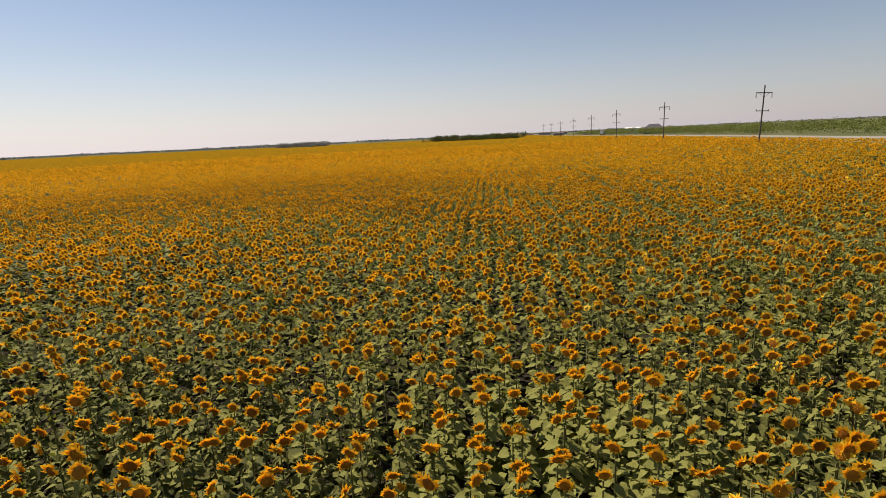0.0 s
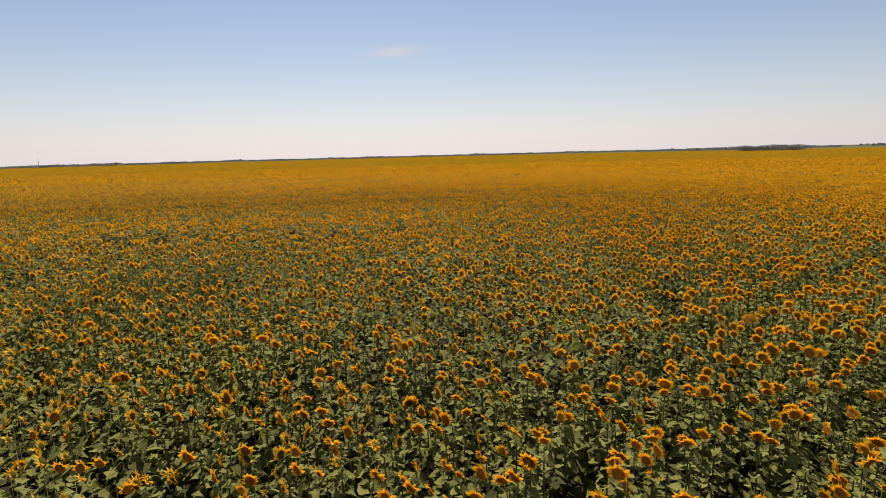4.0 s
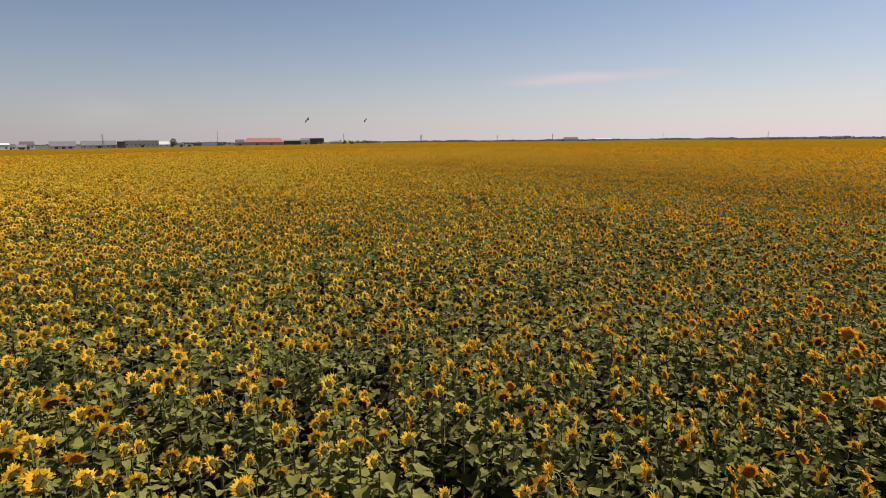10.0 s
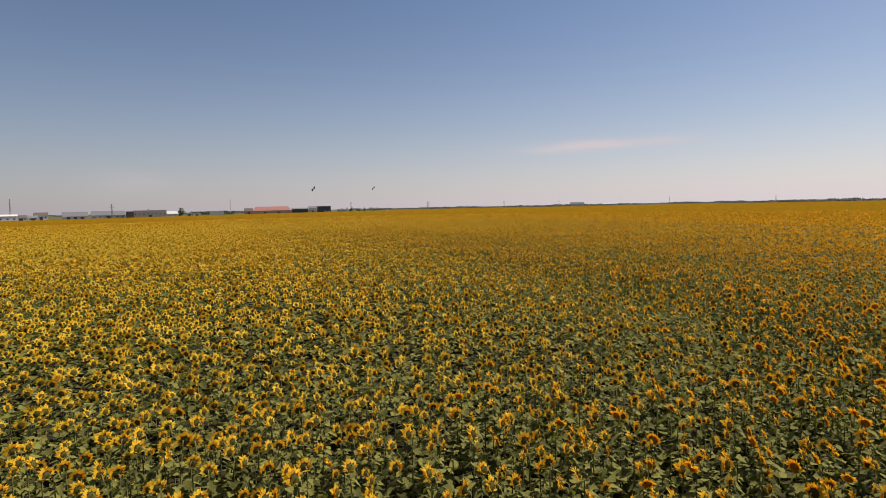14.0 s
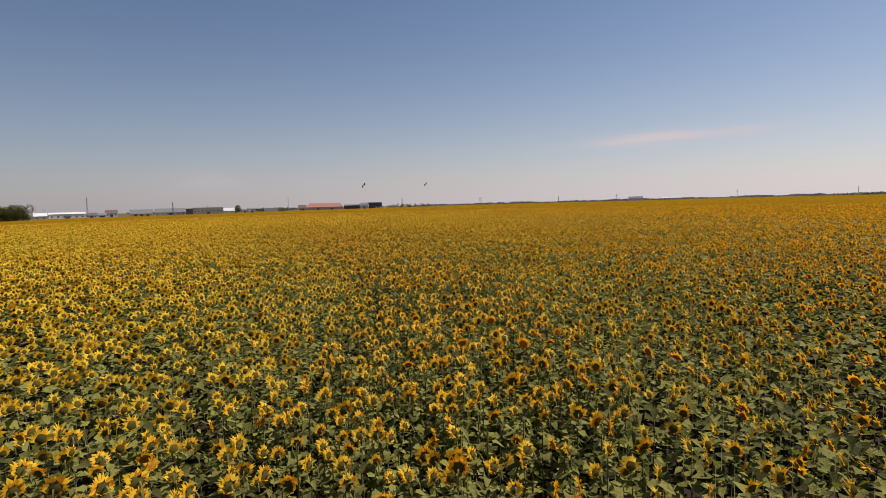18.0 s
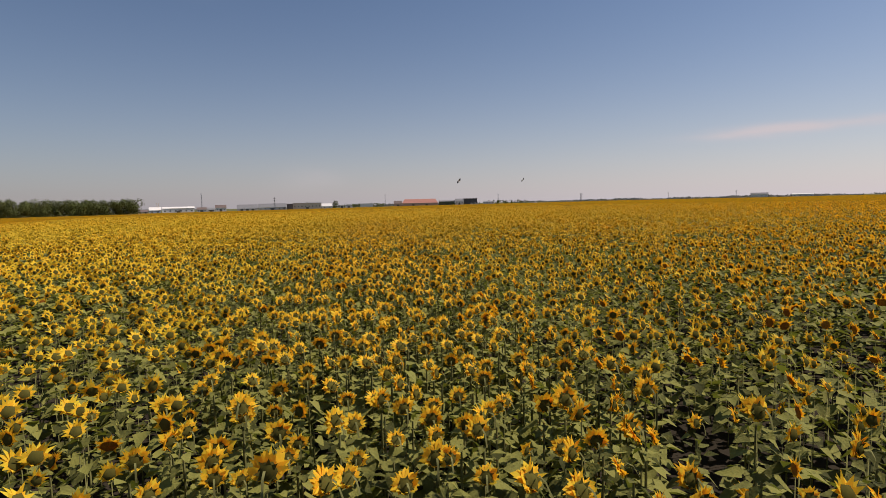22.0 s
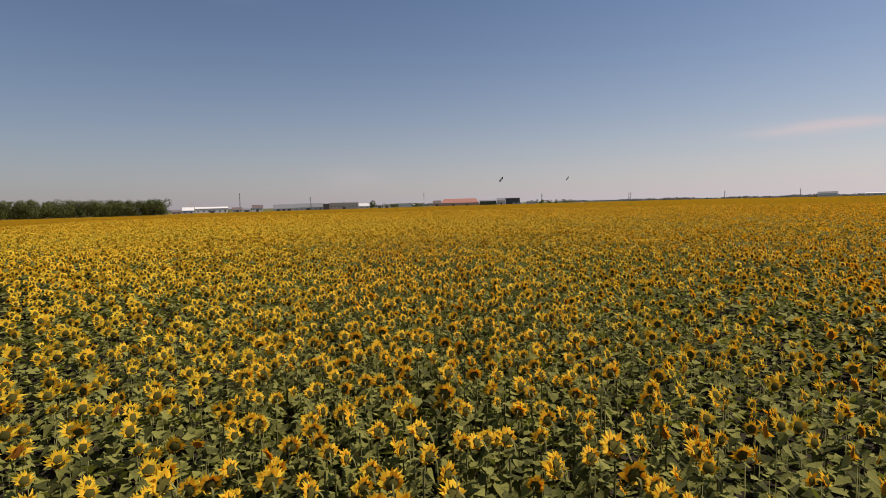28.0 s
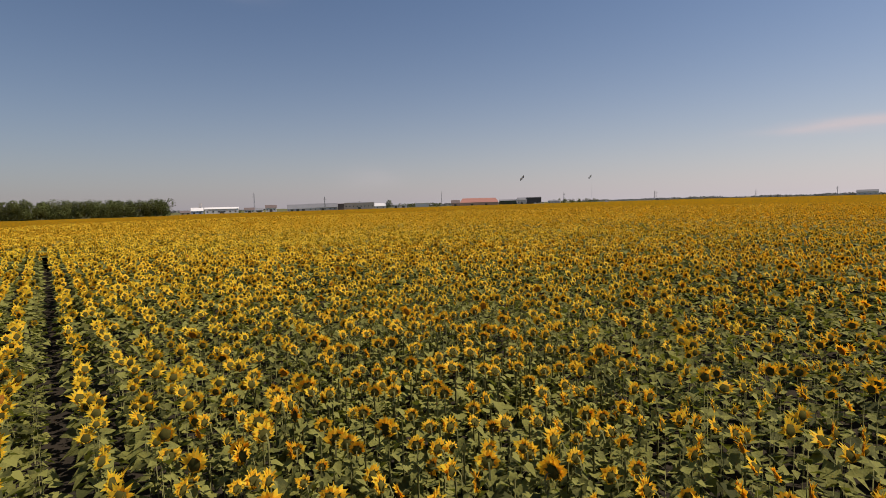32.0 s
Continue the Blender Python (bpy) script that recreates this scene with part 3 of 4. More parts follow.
for level, (d0, d1, gap, row, _, _, _) in enumerate(LODS):
    pad = d1 + 2
    K, x, y = plants(-62 - pad, min(30 + pad, 61.5), -16 - pad, 58 + pad, gap, row, (0.085, 0.085, 0.085, 0.10, 0.14, 0.30, 0.6)[level])
    d = line_distance(x, y)
    ok = (d + rng.normal(0, 1, len(x)) * BLEND[level] >= d0) & (d + rng.normal(0, 1, len(x)) * BLEND[level + 1] < d1)
    ok &= in_field(x, y) & seen_side(x, y)
    K, x, y = K[ok], x[ok], y[ok]
    if level < 4:
        keep = np.ones(len(x), bool)
        for gx, gy, ga, gb in gaps:
            inside = ((x - gx) / ga) ** 2 + ((y - gy) / gb) ** 2 < 1
            keep &= ~(inside & (rng.uniform(size=len(x)) < 0.9))
        keep &= rng.uniform(size=len(x)) > 0.06
        K, x, y = K[keep], x[keep], y[keep]
    tall = rng.normal(1.0, 0.055, len(x)) + 0.05 * np.sin(x * 0.5) * np.sin(y * 0.37)
    bare = np.zeros(len(x), bool)
    if row == ROW:
        for k, (low, share) in BARE_ROWS.items():
            hit = K == k
            tall[hit] *= low
            bare |= hit & (rng.uniform(size=len(x)) < share)
        for k, move in ROW_SHIFT.items():
            x[K == k] += move
    bare |= rng.uniform(size=len(x)) < (0.05 if level < 4 else 0.0)
    stands.append((level, K, x, y, tall, bare))


def stamp_many(templates, choice, place, turn, lean, size):
    """Copies templates to many places. turn: about z; lean: tilt of a head about its own y before the turn."""
    V, F, M, base = [], [], [], 0
    for c, tpl in enumerate(templates):
        who = np.nonzero(choice == c)[0]
        if not len(who):
            continue
        v, f, m = tpl.arrays()
        p = np.repeat(v[None], len(who), 0) * size[who][:, None, None]
        if lean is not None:
            cl, sl = np.cos(lean[who])[:, None], np.sin(lean[who])[:, None]
            px, pz = p[..., 0] * cl - p[..., 2] * sl, p[..., 0] * sl + p[..., 2] * cl
            p[..., 0], p[..., 2] = px, pz
        ct, st = np.cos(turn[who])[:, None], np.sin(turn[who])[:, None]
        qx, qy = p[..., 0] * ct - p[..., 1] * st, p[..., 0] * st + p[..., 1] * ct
        p[..., 0], p[..., 1] = qx, qy
        p += place[who][:, None, :]
        V.append(p.reshape(-1, 3))
        F.append((f[None] + (np.arange(len(who)) * len(v))[:, None, None] + base).reshape(-1, 3))
        M.append(np.tile(m, len(who)))
        base += len(who) * len(v)
    return np.concatenate(V), np.concatenate(F), np.concatenate(M)


def head_pose(x, y, tall, n):
    """Head places, turns and tilts: nearly all look one way, a few stray."""
    turn = np.radians(FACING + 90 + rng.normal(0, 27, n) + np.where(rng.uniform(size=n) < 0.10, rng.normal(0, 80, n), 0))
    lean = np.radians(rng.normal(-15, 14, n))
    reach = 0.07
    hx, hy = x + reach * np.cos(turn) + rng.normal(0, 0.05, n), y + reach * np.sin(turn) + rng.normal(0, 0.05, n)
    return hx, hy, ground_z(x, y) + 1.70 * tall, turn, lean


def in_patch(x, y):
    hit = np.zeros(len(x), bool)
    for px_, py_, r in FINE_PATCHES:
        hit |= np.hypot(x - px_, y - py_) < r
    return hit


single = []
whole_V, whole_F, whole_M, base = [], [], [], 0
for level, K, x, y, tall, bare in stands:
    if level == 0:
        mine = in_patch(x, y)
        single += list(zip(x[mine], y[mine], tall[mine], bare[mine]))
        x, y, tall, bare = x[~mine], y[~mine], tall[~mine], bare[~mine]
    n = len(x)
    _, _, _, _, head_detail, body_detail, head_size = LODS[level]
    bodies = [body_template(body_detail, 11 + 7 * level + k) for k in range(11)]
    heads = [head_template(head_detail, 5 + 3 * level + k) for k in range(9)]
    at_ = np.stack([x, y, ground_z(x, y)], 1)
    a = stamp_many(bodies, rng.integers(0, 11, n), at_, rng.uniform(0, 6.28, n), None, tall)
    hx, hy, hz, turn, lean = head_pose(x, y, tall, n)
    w = ~bare
    big = np.clip(rng.normal(1.0, 0.15, n), 0.6, 1.5) * head_size
    b = stamp_many(heads, rng.integers(0, 9, w.sum()), np.stack([hx, hy, hz], 1)[w], turn[w], lean[w], big[w])
    for V, F, M in (a, b):
        whole_V.append(V)
        whole_F.append(F + base)
        whole_M.append(M)
        base += len(V)
crop = new("sunflower_crop", mesh_from("sunflower_crop", np.concatenate(whole_V), np.concatenate(whole_F), CROP, np.concatenate(whole_M)))
tagged(crop, "dense rows of flowering yellow sunflowers with broad green leaves", "sunflower crop", kind="stuff")

# ---------------------------------------------------------------- single sunflowers, part by part


def stamp_mesh(name, s, only=None):
    v, f, m = s.arrays()
    if only is not None:
        f, m = f[np.isin(m, only)], m[np.isin(m, only)]
        used = np.unique(f)
        remap = np.zeros(len(v), int)
        remap[used] = np.arange(len(used))
        v, f = v[used], remap[f]
    mats = [CROP[k] for k in sorted(set(m))]
    order = {k: i for i, k in enumerate(sorted(set(m)))}
    return mesh_from(name, v, f, mats, [order[k] for k in m])


def child(name, me, parent, m=None, label=""):
    ob = new(name, me)
    ob.parent = parent
    if m is not None:
        ob.matrix_basis = m
    return tagged(ob, label)


def sunflower(seed, with_head=True):
    rnd = random.Random(seed)
    plant = new("sunflower")
    tagged(plant, "tall sunflower with one yellow head and drooping heart-shaped leaves" if with_head else "leafy green sunflower plant not yet in flower",
           "sunflower", "sunflowers in rows")
    s = Stamp()
    add_stem(s, 6)
    child("stem", stamp_mesh("stem", s), plant)
    for h, y, l, w, d in leaf_specs(16, rnd, 0.4, 1.58):
        s = Stamp()
        add_leaf(s, (0, 0, h), y, l, w, d, 2, rnd)
        child("leaf", stamp_mesh("leaf", s), plant)
    if with_head:
        s = head_template(4, seed)
        turn, tilt = radians(FACING + 90 + rnd.gauss(0, 27)), radians(rnd.gauss(-15, 14))
        m = Matrix.Translation((0.07 * math.cos(turn), 0.07 * math.sin(turn), 1.70)) @ Matrix.Rotation(turn, 4, "Z") @ Matrix.Rotation(-tilt, 4, "Y")
        flower = child("flower_head", stamp_mesh("flower_head", s, [M_BRACT, M_STEM]), plant, m, "green cupped underside of the flower head")
        child("petals", stamp_mesh("petals", s, [M_PETAL]), flower, None, "ring of pointed yellow ray petals")
        child("seed_disc", stamp_mesh("seed_disc", s, [M_DISC]), flower, None, "domed brown seed disc")
    return plant


kinds = [sunflower(40 + k) for k in range(10)]
green_kind = sunflower(77, False)
used = set()
for i, (x, y, tall, bare) in enumerate(single):
    src = green_kind if bare else kinds[i % len(kinds)]
    m = Matrix.Translation((x, y, float(ground_z(x, y)))) @ Matrix.Rotation(rng.normal(0, 0.25), 4, "Z") @ Matrix.Diagonal((tall, tall, tall, 1))
    if src.name not in used:
        used.add(src.name)
        src.matrix_basis = m
    else:
        twin = copy_thing(src, m)
        twin.scale = (tall, tall, tall)
for src in kinds + [green_kind]:
    if src.name not in used:
        for o in list(src.children_recursive) + [src]:
            bpy.data.objects.remove(o)

# ---------------------------------------------------------------- woods and shrubs


def leaf_cloud(rnd, centre, radius, count, size):
    """Loose leafy tufts scattered through a crown, as small bent quads."""
    n = count
    way = rnd.normal(size=(n, 3))
    way /= np.linalg.norm(way, axis=1)[:, None]
    r = rnd.uniform(0.35, 1.0, n) ** 0.5
    p = np.asarray(centre) + way * r[:, None] * np.asarray(radius)
    a = rnd.normal(size=(n, 3))
    a -= 0.85 * (a * way).sum(1)[:, None] * way
    a /= np.linalg.norm(a, axis=1)[:, None]
    b = np.cross(a, way + 0.3 * rnd.normal(size=(n, 3)))
    b /= np.linalg.norm(b, axis=1)[:, None] + 1e-6
    s = rnd.uniform(0.6, 1.3, n)[:, None] * size
    quad = np.stack([p - a * s, p + b * s * 0.7, p + a * s, p - b * s * 0.7], 1).reshape(-1, 3)
    k = np.arange(n)[:, None] * 4
    return quad, np.concatenate([k + [0, 1, 2], k + [0, 2, 3]])


def thicket(name, spots, mat, label, category, tufts, tuft_size, trunk=True, trunk_mat=BARK, seed=3):
    """Many crowns of uneven height, joined: spots are x, y, ground, height, spread."""
    rnd = np.random.default_rng(seed)
    V, F, M, base = [], [], [], 0
    for x, y, z, h, w in spots:
        lobes = 4
        for k in range(lobes):
            c = (x + rnd.normal(0, w * 0.35), y + rnd.normal(0, w * 0.35), z + h * (0.2 + 0.62 * (k + rnd.uniform(0.2, 0.9)) / lobes))
            v, f = leaf_cloud(rnd, c, (w * 0.5, w * 0.5, h * 0.27), tufts // lobes, tuft_size)
            v[:, 2] = np.maximum(v[:, 2], z + 0.05)
            V.append(v)
            F.append(f + base)
            M.append(np.zeros(len(f), int))
            base += len(v)
        if trunk:
            t = np.array([(x - 0.012 * h, y, z), (x + 0.012 * h, y, z), (x, y + 0.02 * h, z), (x, y, z + h * 0.75)])
            V.append(t)
            F.append(np.array([(0, 1, 3), (1, 2, 3), (2, 0, 3)]) + base)
            M.append(np.ones(3, int))
            base += 4
    ob = new(name, mesh_from(name, np.concatenate(V), np.concatenate(F), [mat, trunk_mat], np.concatenate(M)))
    return tagged(ob, label, category, kind="stuff")


def belt(x0, y0, x1, y1, depth, step, h, spread, seed):
    rnd = np.random.default_rng(seed)
    n = int(math.hypot(x1 - x0, y1 - y0) / step)
    out = []
    for k in range(n):
        t = (k + 0.5) / n
        for row in range(max(1, int(depth / step))):
            dx, dy = rnd.normal(0, step * 0.3, 2)
            x = x0 + (x1 - x0) * t + dx - (y1 - y0) / math.hypot(x1 - x0, y1 - y0) * row * step
            y = y0 + (y1 - y0) * t + dy + (x1 - x0) / math.hypot(x1 - x0, y1 - y0) * row * step
            out.append((x, y, float(ground_z(x, y)), h * rnd.uniform(0.95, 1.04), spread * rnd.uniform(0.8, 1.2)))
    return out


thicket("shelterbelt", belt(-110.5, -362, 40, -339, 7, 3.0, 11.4, 6.0, 5), TREE_LEAF,
        "dense dark green belt of broadleaf trees at the field edge", "trees", 760, 0.36)
thicket("far_wood", belt(44, 528, -41, 526, 12, 6.0, 6.9, 8.0, 6), TREE_LEAF, "dark wood behind the far end of the field", "trees", 240, 0.6, seed=8)
# this copse is pale because FAR_LEAF carries haze in its colour
thicket("far_copse", belt(-158, 585, -207, 569, 12, 6.0, 6.8, 8.0, 9), FAR_LEAF, "copse beyond the field, its green paled by painted haze", "trees", 240, 0.6, seed=9)

rnd_s = np.random.default_rng(21)
shrub_spots = []
for k in range(760):
    y = rnd_s.uniform(70, 500)
    x = 88 + abs(rnd_s.normal(0, 17))
    shrub_spots.append((x, y, float(ground_z(x, y)), rnd_s.uniform(2.6, 3.8), rnd_s.uniform(3.8, 6.0)))
thicket("roadside_shrubs", shrub_spots, SHRUB, "light green thicket of tall shrubs and weeds along the road", "shrubs", 90, 0.20, False)

# low lines of trees along the whole horizon, greyed by the haze in FAR_LEAF
far_spots = []
rnd_f = np.random.default_rng(33)
yaw = -60.0
while yaw < 205:
    a = radians(yaw)
    dist = 1500 + 260 * math.sin(yaw * 0.21) + rnd_f.uniform(-60, 60)
    if rnd_f.uniform() < 0.86 and not (128 < yaw < 178 and rnd_f.uniform() < 0.4):
        tall = 4.0 + 1.6 * math.sin(yaw * 0.9) * math.sin(yaw * 0.37) + rnd_f.uniform(-0.5, 1.2)
        far_spots.append((-math.sin(a) * dist, math.cos(a) * dist, 0.0, max(tall, 2.8), 26.0))
    yaw += 0.5
thicket("horizon_tree_line", far_spots, FAR_LEAF, "tree lines along the flat horizon, greyed by painted haze", "trees", 60, 2.6, False, seed=34)

# ---------------------------------------------------------------- poles


def power_pole(x, y, lean_x, lean_y, tall=10.2):
    z = float(ground_z(x, y))
    pole = new("power_pole")
    pole.matrix_basis = Matrix.Translation((x, y, z)) @ Matrix.Rotation(radians(lean_x), 4, "Y") @ Matrix.Rotation(radians(lean_y), 4, "X")
    tagged(pole, "dark leaning wooden power pole with two crossarms", "power pole", "power poles beside the road")
    part("mast", rod_bm((0, 0, -0.4), (0, 0, tall), 0.14, 0.09, 10), CONCRETE, pole)
    upper = part("crossarm", box_bm(-1.25, 1.25, -0.06, 0.06, tall - 1.25, tall - 1.10, 0.015), CONCRETE, pole)
    lower = part("crossarm", box_bm(-1.0, 1.0, -0.06, 0.06, tall - 4.05, tall - 3.92, 0.015), CONCRETE, pole)
    for sx in (-1.2, 1.2):
        bm = bmesh.new()
        for k in range(4):
            bmesh.ops.create_cone(bm, cap_ends=True, segments=8, radius1=0.11, radius2=0.05, depth=0.12, matrix=Matrix.Translation((sx, 0, tall - 1.36 - k * 0.17)))
        part("insulator", bm, INSULATOR, upper, "hanging string of insulator bells")
    for sx in (-0.95, 0.95):
        part("insulator", rod_bm((sx, 0, tall - 3.92), (sx, 0, tall - 3.70), 0.05, 0.035, 8), INSULATOR, lower, "small upright pin insulator")
    part("brace", rod_bm((-0.75, 0, tall - 1.2), (0, 0, tall - 1.9), 0.025, 0.025, 5), CONCRETE, pole)
    part("brace", rod_bm((0.75, 0, tall - 1.2), (0, 0, tall - 1.9), 0.025, 0.025, 5), CONCRETE, pole)
    return pole


for k, (lx, ly) in enumerate(((2.2, 0.0), (0.3, 0.5), (-0.4, 0.0), (0.6, 0.3), (0.0, 0.0), (-0.5, 0.2), (0.4, 0.0), (0.0, 0.3))):
    y = 105 + 46.5 * k - (0.6 * k * k if k > 2 else 0)
    power_pole(57.5 - 0.02 * (y - 105), y, lx, ly)


def lattice_mast(x, y, tall, wide):
    z = float(ground_z(x, y))
    mast = new("lattice_pylon")
    mast.location = (x, y, z)
    mast.rotation_euler = (0, 0, radians(140))
    tagged(mast, "slender grey steel lattice pylon far beyond the field", "pylon", "pylons beyond the field")
    for sx in (-1, 1):
        for sy in (-1, 1):
            part("leg", rod_bm((sx * wide, sy * wide, 0), (sx * wide * 0.2, sy * wide * 0.2, tall), 0.12, 0.09, 5), STEEL, mast)
    for k in range(5):
        f0, f1 = 1 - 0.8 * k / 5, 1 - 0.8 * (k + 1) / 5
        part("brace", rod_bm((-wide * f0, -wide * f0, tall * k / 5), (wide * f1, -wide * f1, tall * (k + 1) / 5), 0.06, 0.06, 4), STEEL, mast)
        part("brace", rod_bm((wide * f0, -wide * f0, tall * k / 5), (-wide * f1, -wide * f1, tall * (k + 1) / 5), 0.06, 0.06, 4), STEEL, mast)
    for h, r in ((0.78, 2.2), (0.9, 1.7)):
        part("crossarm", box_bm(-r, r, -0.08, 0.08, tall * h, tall * h + 0.2), STEEL, mast)
    return mast


for x, y, tall in ((-309.6, -829.6, 28.6), (-298.5, -552.9, 15.8), (-682.8, -859.6, 28.4), (-686, -553, 17.4)):
    lattice_mast(x, y, tall, 0.9)
for x, y, tall in ((-892, -532, 17), (-889, -527, 17), (-1010, -420, 15), (-1090, -330, 16), (-1140, -120, 17), (-1180, 60, 16)):
    lattice_mast(x, y, tall, 0.5)


def flag_mast(x, y, tall):
    mast = new("flag_mast")
    mast.location = (x, y, float(ground_z(x, y)))
    mast.rotation_euler = (0, 0, radians(312))
    tagged(mast, "tall thin pale mast with a small dark and white flag", "flag mast", "flag masts by the sheds")
    part("pole", rod_bm((0, 0, 0), (0, 0, tall), 0.05, 0.03, 6), FLAG_WHITE, mast)
    for name, x0, z0, z1, mat in (("dark_flag", 0.1, tall - 3.2, tall, FLAG_DARK), ("white_flag", 1.6, tall - 5.2, tall - 1.2, FLAG_WHITE), ("dark_streamer", 3.2, tall - 6.4, tall - 3.4, FLAG_DARK)):
        bm = bmesh.new()
        grid = [[bm.verts.new((x0 + 1.5 * i / 4, 0.18 * math.sin(i * 1.7), z0 + (z1 - z0) * j / 3 - 0.25 * i)) for i in range(5)] for j in range(4)]
        for j in range(3):
            for i in range(4):
                bm.faces.new((grid[j][i], grid[j][i + 1], grid[j + 1][i + 1], grid[j + 1][i]))
        bmesh.ops.solidify(bm, geom=bm.faces[:], thickness=0.05)
        part(name, bm, mat, mast)


flag_mast(-545.0, -496.0, 38.0)
flag_mast(-806.0, -596.0, 47.5)

# ---------------------------------------------------------------- buildings beyond the field


def building(name, label, x, y, ang, wide, deep, eaves, ridge, wall_mat, roof_mat, windows=0, doors=0, category="building", chimneys=0, hip=0.0):
    """A house or shed: its front runs along ang; its roof ridge lies lengthwise."""
    b = new(name)
    b.matrix_basis = Matrix.Translation((x, y, float(ground_z(x, y)))) @ Matrix.Rotation(radians(ang), 4, "Z")
    tagged(b, label, category)
    part("wall", box_bm(-wide / 2, wide / 2, -deep / 2, deep / 2, 0, eaves), wall_mat, b)
    bm = bmesh.new()
    o = 0.35
    if ridge > eaves + 0.3:
        lo = [bm.verts.new(p) for p in ((-wide / 2 - o, -deep / 2 - o, eaves), (wide / 2 + o, -deep / 2 - o, eaves), (wide / 2 + o, deep / 2 + o, eaves), (-wide / 2 - o, deep / 2 + o, eaves))]
        hi = [bm.verts.new(p) for p in ((-wide / 2 - o + hip, 0, ridge), (wide / 2 + o - hip, 0, ridge))]
        for f in ((lo[0], lo[1], hi[1], hi[0]), (lo[2], lo[3], hi[0], hi[1]), (lo[1], lo[2], hi[1]), (lo[3], lo[0], hi[0]), (lo[3], lo[2], lo[1], lo[0])):
            bm.faces.new(f)
    else:
        bm.free()
        bm = box_bm(-wide / 2 - o, wide / 2 + o, -deep / 2 - o, deep / 2 + o, eaves + 0.003, ridge + 0.15)
    bmesh.ops.recalc_face_normals(bm, faces=bm.faces[:])
    part("roof", bm, roof_mat, b)
    for side in (-1, 1):
        for k in range(windows):
            u = (k + 0.5) / windows * wide - wide / 2
            y0 = side * (deep / 2 + 0.02)
            frame_ob = part("window", box_bm(u - 0.75, u + 0.75, y0 - 0.05, y0 + 0.05, eaves * 0.45, eaves * 0.45 + 1.3), WHITE_WALL, b)
            part("pane", box_bm(u - 0.65, u + 0.65, y0 - 0.07, y0 + 0.07, eaves * 0.45 + 0.1, eaves * 0.45 + 1.2), GLASS_DARK, frame_ob)
    for k in range(doors):
        u = (k + 0.85) / (doors + 0.7) * wide - wide / 2
        for side in (-1, 1):
            y0 = side * (deep / 2 + 0.02)
            part("door", box_bm(u - 1.6, u + 1.6, y0 - 0.06, y0 + 0.06, 0, min(3.4, eaves * 0.8)), DARK_WALL, b)
    for k in range(chimneys):
        part("chimney", box_bm(wide * 0.2 + k * 1.4 - 0.3, wide * 0.2 + k * 1.4 + 0.3, -0.3, 0.3, ridge - 0.8, ridge + 3.5), GREY_WALL, b)
    return b


B = building
B("low_house", "low weathered house with a dark roof behind the tree belt", -149.5, -505.9, 167, 8.1, 7, 2.8, 4.6, GREY_WALL, BROWN_ROOF, 2, 0, "house")
B("house", "small white house with a pale blue-grey wall and two flues", -156.4, -494.0, 166, 9.0, 8, 4.0, 6.9, BLUE_WALL, WHITE_WALL, 2, 0, "house", 2)
B("long_shed", "long low whitewashed farm shed with small dark windows", -176.5, -494.8, 164, 26.8, 9, 5.4, 6.9, WHITE_WALL, WHITE_WALL, 6, 1, "shed")
B("row_house", "low white house with a dark brown roof", -226.9, -583.1, 162, 9.8, 9, 3.7, 6.2, WHITE_WALL, BROWN_ROOF, 3, 1, "house")
B("row_house", "low pale house with a weathered grey roof", -236.6, -582.0, 161, 8.2, 8, 3.4, 5.6, WHITE_WALL, GREY_ROOF, 2, 1, "house")
B("brown_house", "two-storey house with a dark brown roof and white walls", -278.3, -665.9, 160, 12.8, 9, 5.2, 8.8, WHITE_WALL, BROWN_ROOF, 3, 1, "house")
B("grey_barn", "grey barn with a slate roof and open dark doors", -302.4, -640.5, 158, 24.5, 11, 3.4, 8.6, GREY_WALL, GREY_ROOF, 0, 3, "barn")
B("pale_barn", "long pale barn with a grey slate roof", -305.4, -573.8, 155, 31.7, 11, 4.2, 8.8, GREY_WALL, GREY_ROOF, 6, 1, "barn")
B("brick_annex", "flat-roofed dark brick annex joined to a long building", -318.7, -555.4, 154, 7.0, 9, 7.6, 8.0, BROWN_ROOF, BROWN_ROOF, 0, 0, "annex")
B("long_building", "long two-storey beige concrete building with small windows", -341.7, -555.7, 152, 33.3, 11, 8.4, 8.9, BEIGE_WALL, GREY_ROOF, 8, 1, "building")
B("gabled_house", "small white house with a pale gabled roof", -377.6, -570.2, 150, 13.3, 9, 3.8, 7.4, WHITE_WALL, WHITE_WALL, 2, 0, "house")
B("garage", "low white garage with a flat roof", -393.6, -560.6, 148, 5.6, 6, 4.6, 4.8, WHITE_WALL, WHITE_WALL, 0, 1, "garage")
B("garage", "low white garage with a grey flat roof", -402.1, -557.6, 147, 9.2, 6, 4.0, 4.3, WHITE_WALL, GREY_ROOF, 0, 1, "garage")
B("trailer", "long white box trailer parked behind the crop", -420.0, -543.4, 146, 16.4, 4, 5.6, 5.8, WHITE_WALL, WHITE_WALL, 0, 0, "trailer")
B("barn_annex", "gabled brown brick end building of a red-roofed barn", -523.7, -611.3, 142, 11.7, 14, 5.0, 9.2, PINK_WALL, BROWN_ROOF, 0, 1, "annex")
B("red_barn", "large barn with a faded red sheet roof and pale walls", -552.7, -593.7, 140, 54.0, 18, 5.2, 11.2, PINK_WALL, RED_ROOF, 0, 2, "barn", 0, 4.0)
B("green_shed", "low dark green shed beside the barn", -593.1, -577.0, 137, 24.8, 10, 6.6, 8.4, GREEN_WALL, GREY_ROOF, 0, 2, "shed")
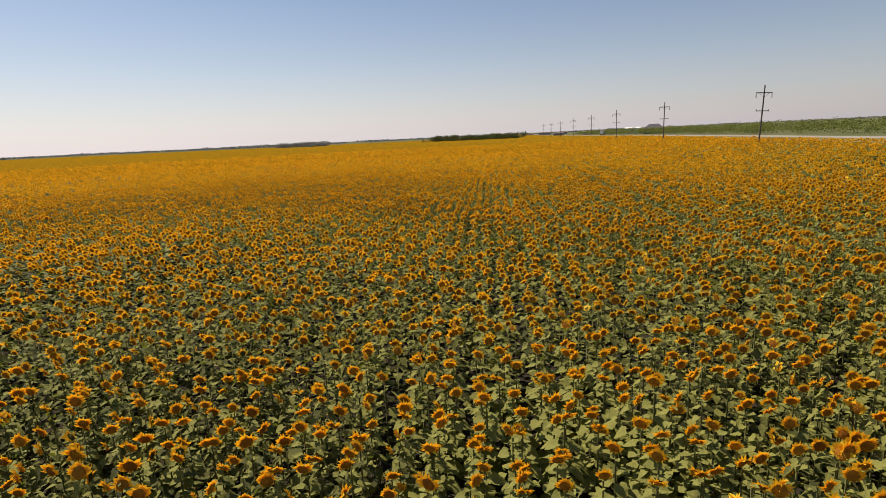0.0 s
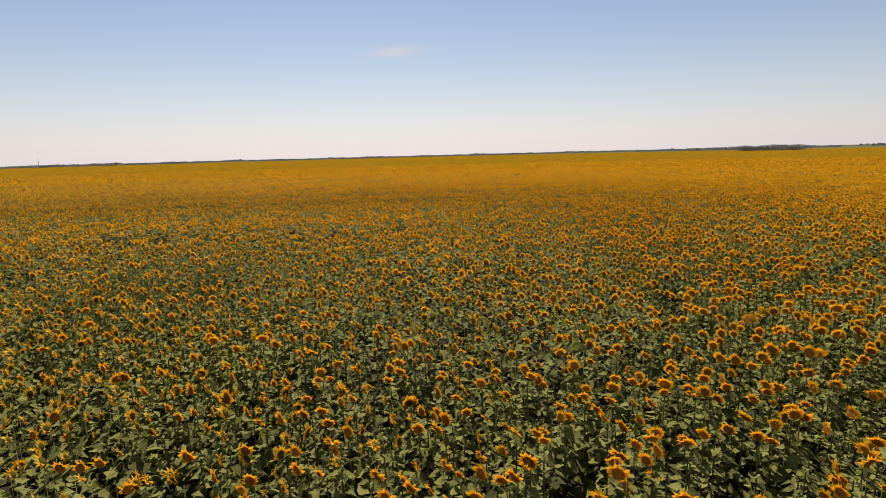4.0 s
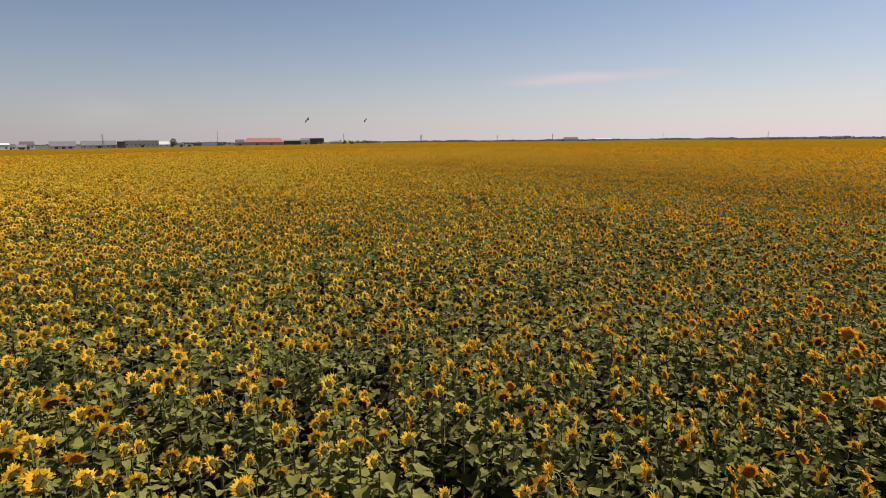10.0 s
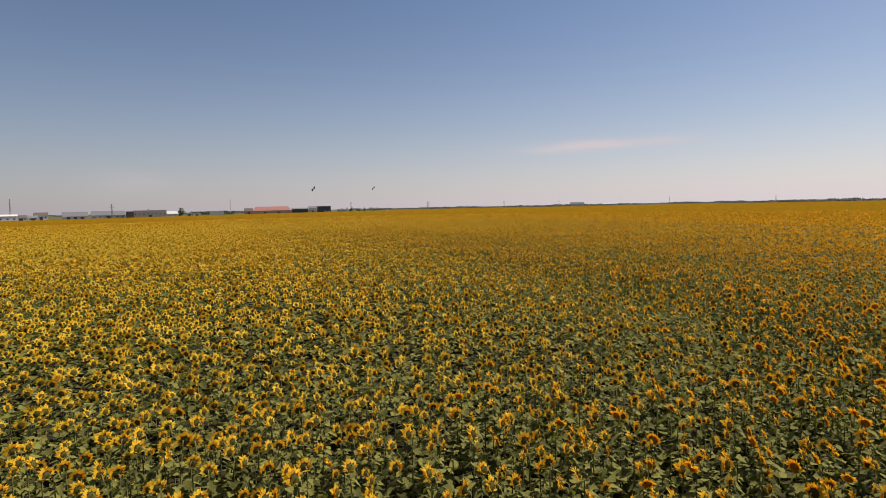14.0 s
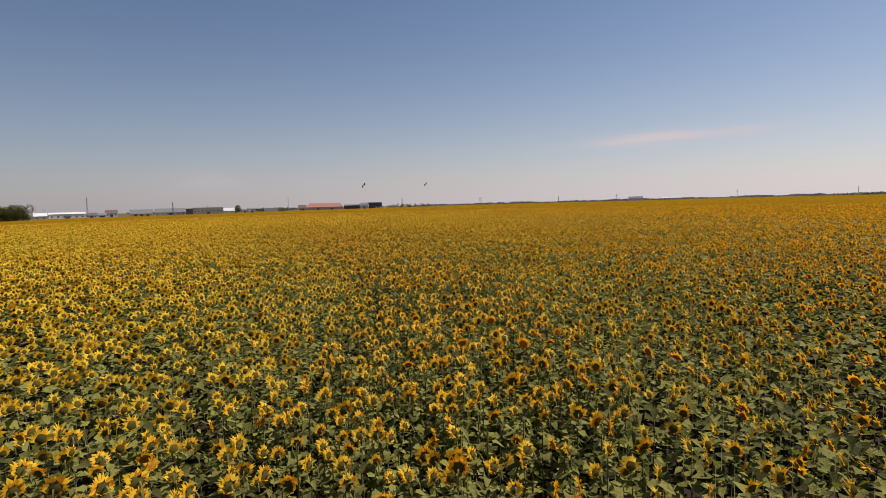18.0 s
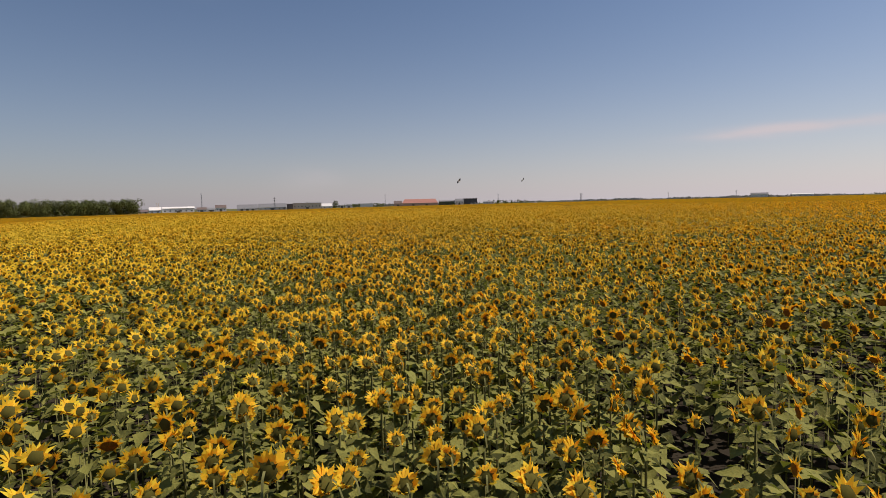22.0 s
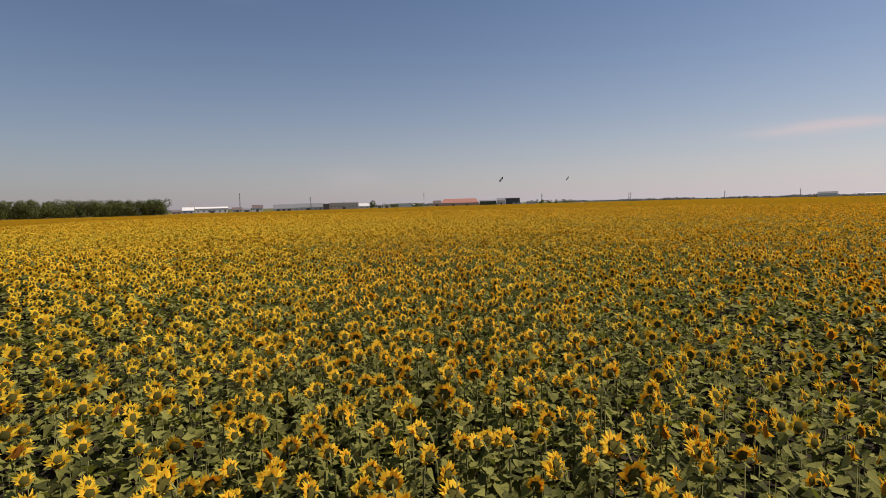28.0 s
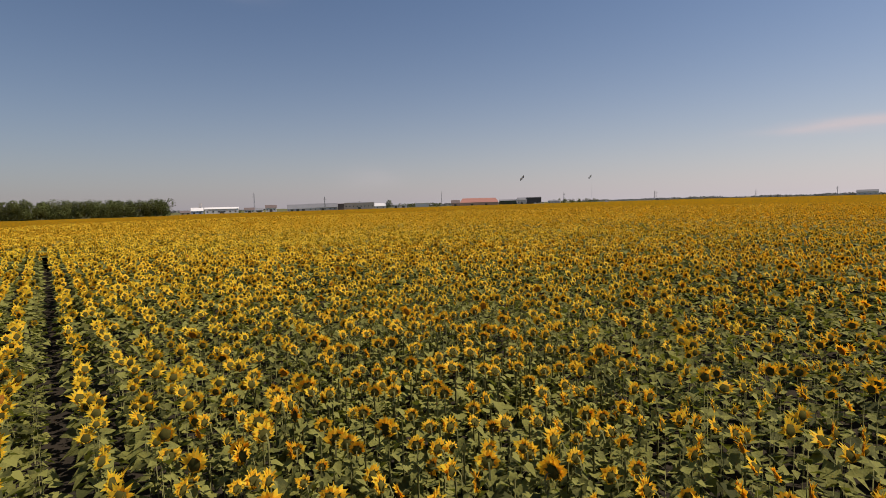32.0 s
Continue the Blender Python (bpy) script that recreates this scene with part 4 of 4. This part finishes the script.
B("grey_hall", "grey hall with a pitched metal roof", -608.1, -564.2, 136, 12.8, 12, 7.4, 10.6, GREY_WALL, GREY_ROOF, 3, 1, "hall")
B("black_hall", "black-walled hall with a flat roof", -621.7, -553.3, 134, 20.9, 10, 10.0, 10.8, DARK_WALL, DARK_WALL, 0, 0, "hall")
B("pale_shed", "low pale shed at the edge of the village", -635.2, -527.4, 132, 16.8, 8, 4.8, 5.6, WHITE_WALL, GREY_ROOF, 4, 0, "shed")
B("pale_shed", "low pale shed standing alone on the plain", -1050, -279, 108, 26, 9, 6.5, 9.5, WHITE_WALL, GREY_ROOF, 4, 0, "shed")
B("pale_shed", "low pale shed standing alone on the plain", -1068, -219, 104, 30, 9, 5.2, 6.6, WHITE_WALL, WHITE_WALL, 4, 0, "shed")
B("roadside_house", "house with a broad dark hipped roof beyond the road", 98, 304, 166, 9.8, 8, 2.6, 4.9, DARK_WALL, DARK_WALL, 2, 0, "house", 0, 3.0)
B("white_shed", "low white shed half hidden behind roadside shrubs", 96.5, 339.5, 166, 8, 7, 3.2, 3.9, WHITE_WALL, WHITE_WALL, 1, 0, "shed")
for x, y, w, h in ((62, 700, 12, 3.6), (82, 705, 14, 4.0), (104, 712, 12, 3.4), (76, 520, 9, 3.2), (100, 470, 20, 3.6)):
    B("far_shed", "low grey shed where the road meets the horizon", x, y, 175, w, 9, h * 0.6, h * 0.85, GREY_ROOF, BROWN_ROOF, 2, 0, "shed")
truck = new("parked_truck")
truck.matrix_basis = Matrix.Translation((84.0, 363.0, float(ground_z(84, 363)))) @ Matrix.Rotation(radians(70), 4, "Z")
tagged(truck, "small pale box truck parked on the gravel road", "truck")
part("cargo_box", box_bm(-3.4, 1.3, -1.1, 1.1, 0.9, 3.4, 0.06), GREY_WALL, truck)
cab = part("cab", box_bm(1.45, 3.2, -1.0, 1.0, 0.6, 2.7, 0.18), CAR_WHITE, truck)
part("windscreen", box_bm(3.16, 3.23, -0.85, 0.85, 1.6, 2.4), GLASS_DARK, cab)
for wx in (-2.3, 2.4):
    for wy in (-0.95, 0.95):
        part("wheel", rod_bm((wx, wy - 0.14, 0.48), (wx, wy + 0.14, 0.48), 0.48, 0.48, 12), RUBBER, truck)


def car(x, y, ang, mat, label):
    c = new("parked_car")
    c.matrix_basis = Matrix.Translation((x, y, float(ground_z(x, y)))) @ Matrix.Rotation(radians(ang), 4, "Z")
    tagged(c, label, "car", "cars by the sheds")
    part("body", box_bm(-2.3, 2.3, -0.9, 0.9, 0.4, 2.1, 0.2), mat, c)
    part("cabin", box_bm(-1.2, 1.4, -0.8, 0.8, 2.1, 3.4, 0.25), mat, c)
    part("windscreen", box_bm(-1.22, 1.42, -0.82, 0.82, 2.3, 3.0), GLASS_DARK, c)
    for sx in (-1.5, 1.5):
        for sy in (-0.85, 0.85):
            part("wheel", rod_bm((sx, sy - 0.12, 0.42), (sx, sy + 0.12, 0.42), 0.42, 0.42, 12), RUBBER, c)


for x, y in ((-606.5, -536), (-610.5, -532), (-614, -528.5), (-688, -478)):
    car(x, y, 134, CAR_WHITE, "white van parked in front of the sheds")

lone_tree = thicket("round_tree", [(-386.3, -565.0, 0.0, 10.6, 7.0)], TREE_LEAF, "round dark tree between the houses", "tree", 400, 0.6, seed=50)
lone_tree["kind"] = ""
thicket("village_trees", belt(-420, -590, -500, -620, 6, 7, 6.5, 7, 51) + belt(-640, -540, -700, -500, 6, 7, 7.5, 6, 52) + belt(-200, -560, -215, -570, 6, 6, 5.5, 6, 53)
        + belt(-345, -592, -372, -584, 4, 9, 10.0, 5, 54), TREE_LEAF, "scattered dark trees among the farm buildings", "trees", 70, 0.8, seed=55)
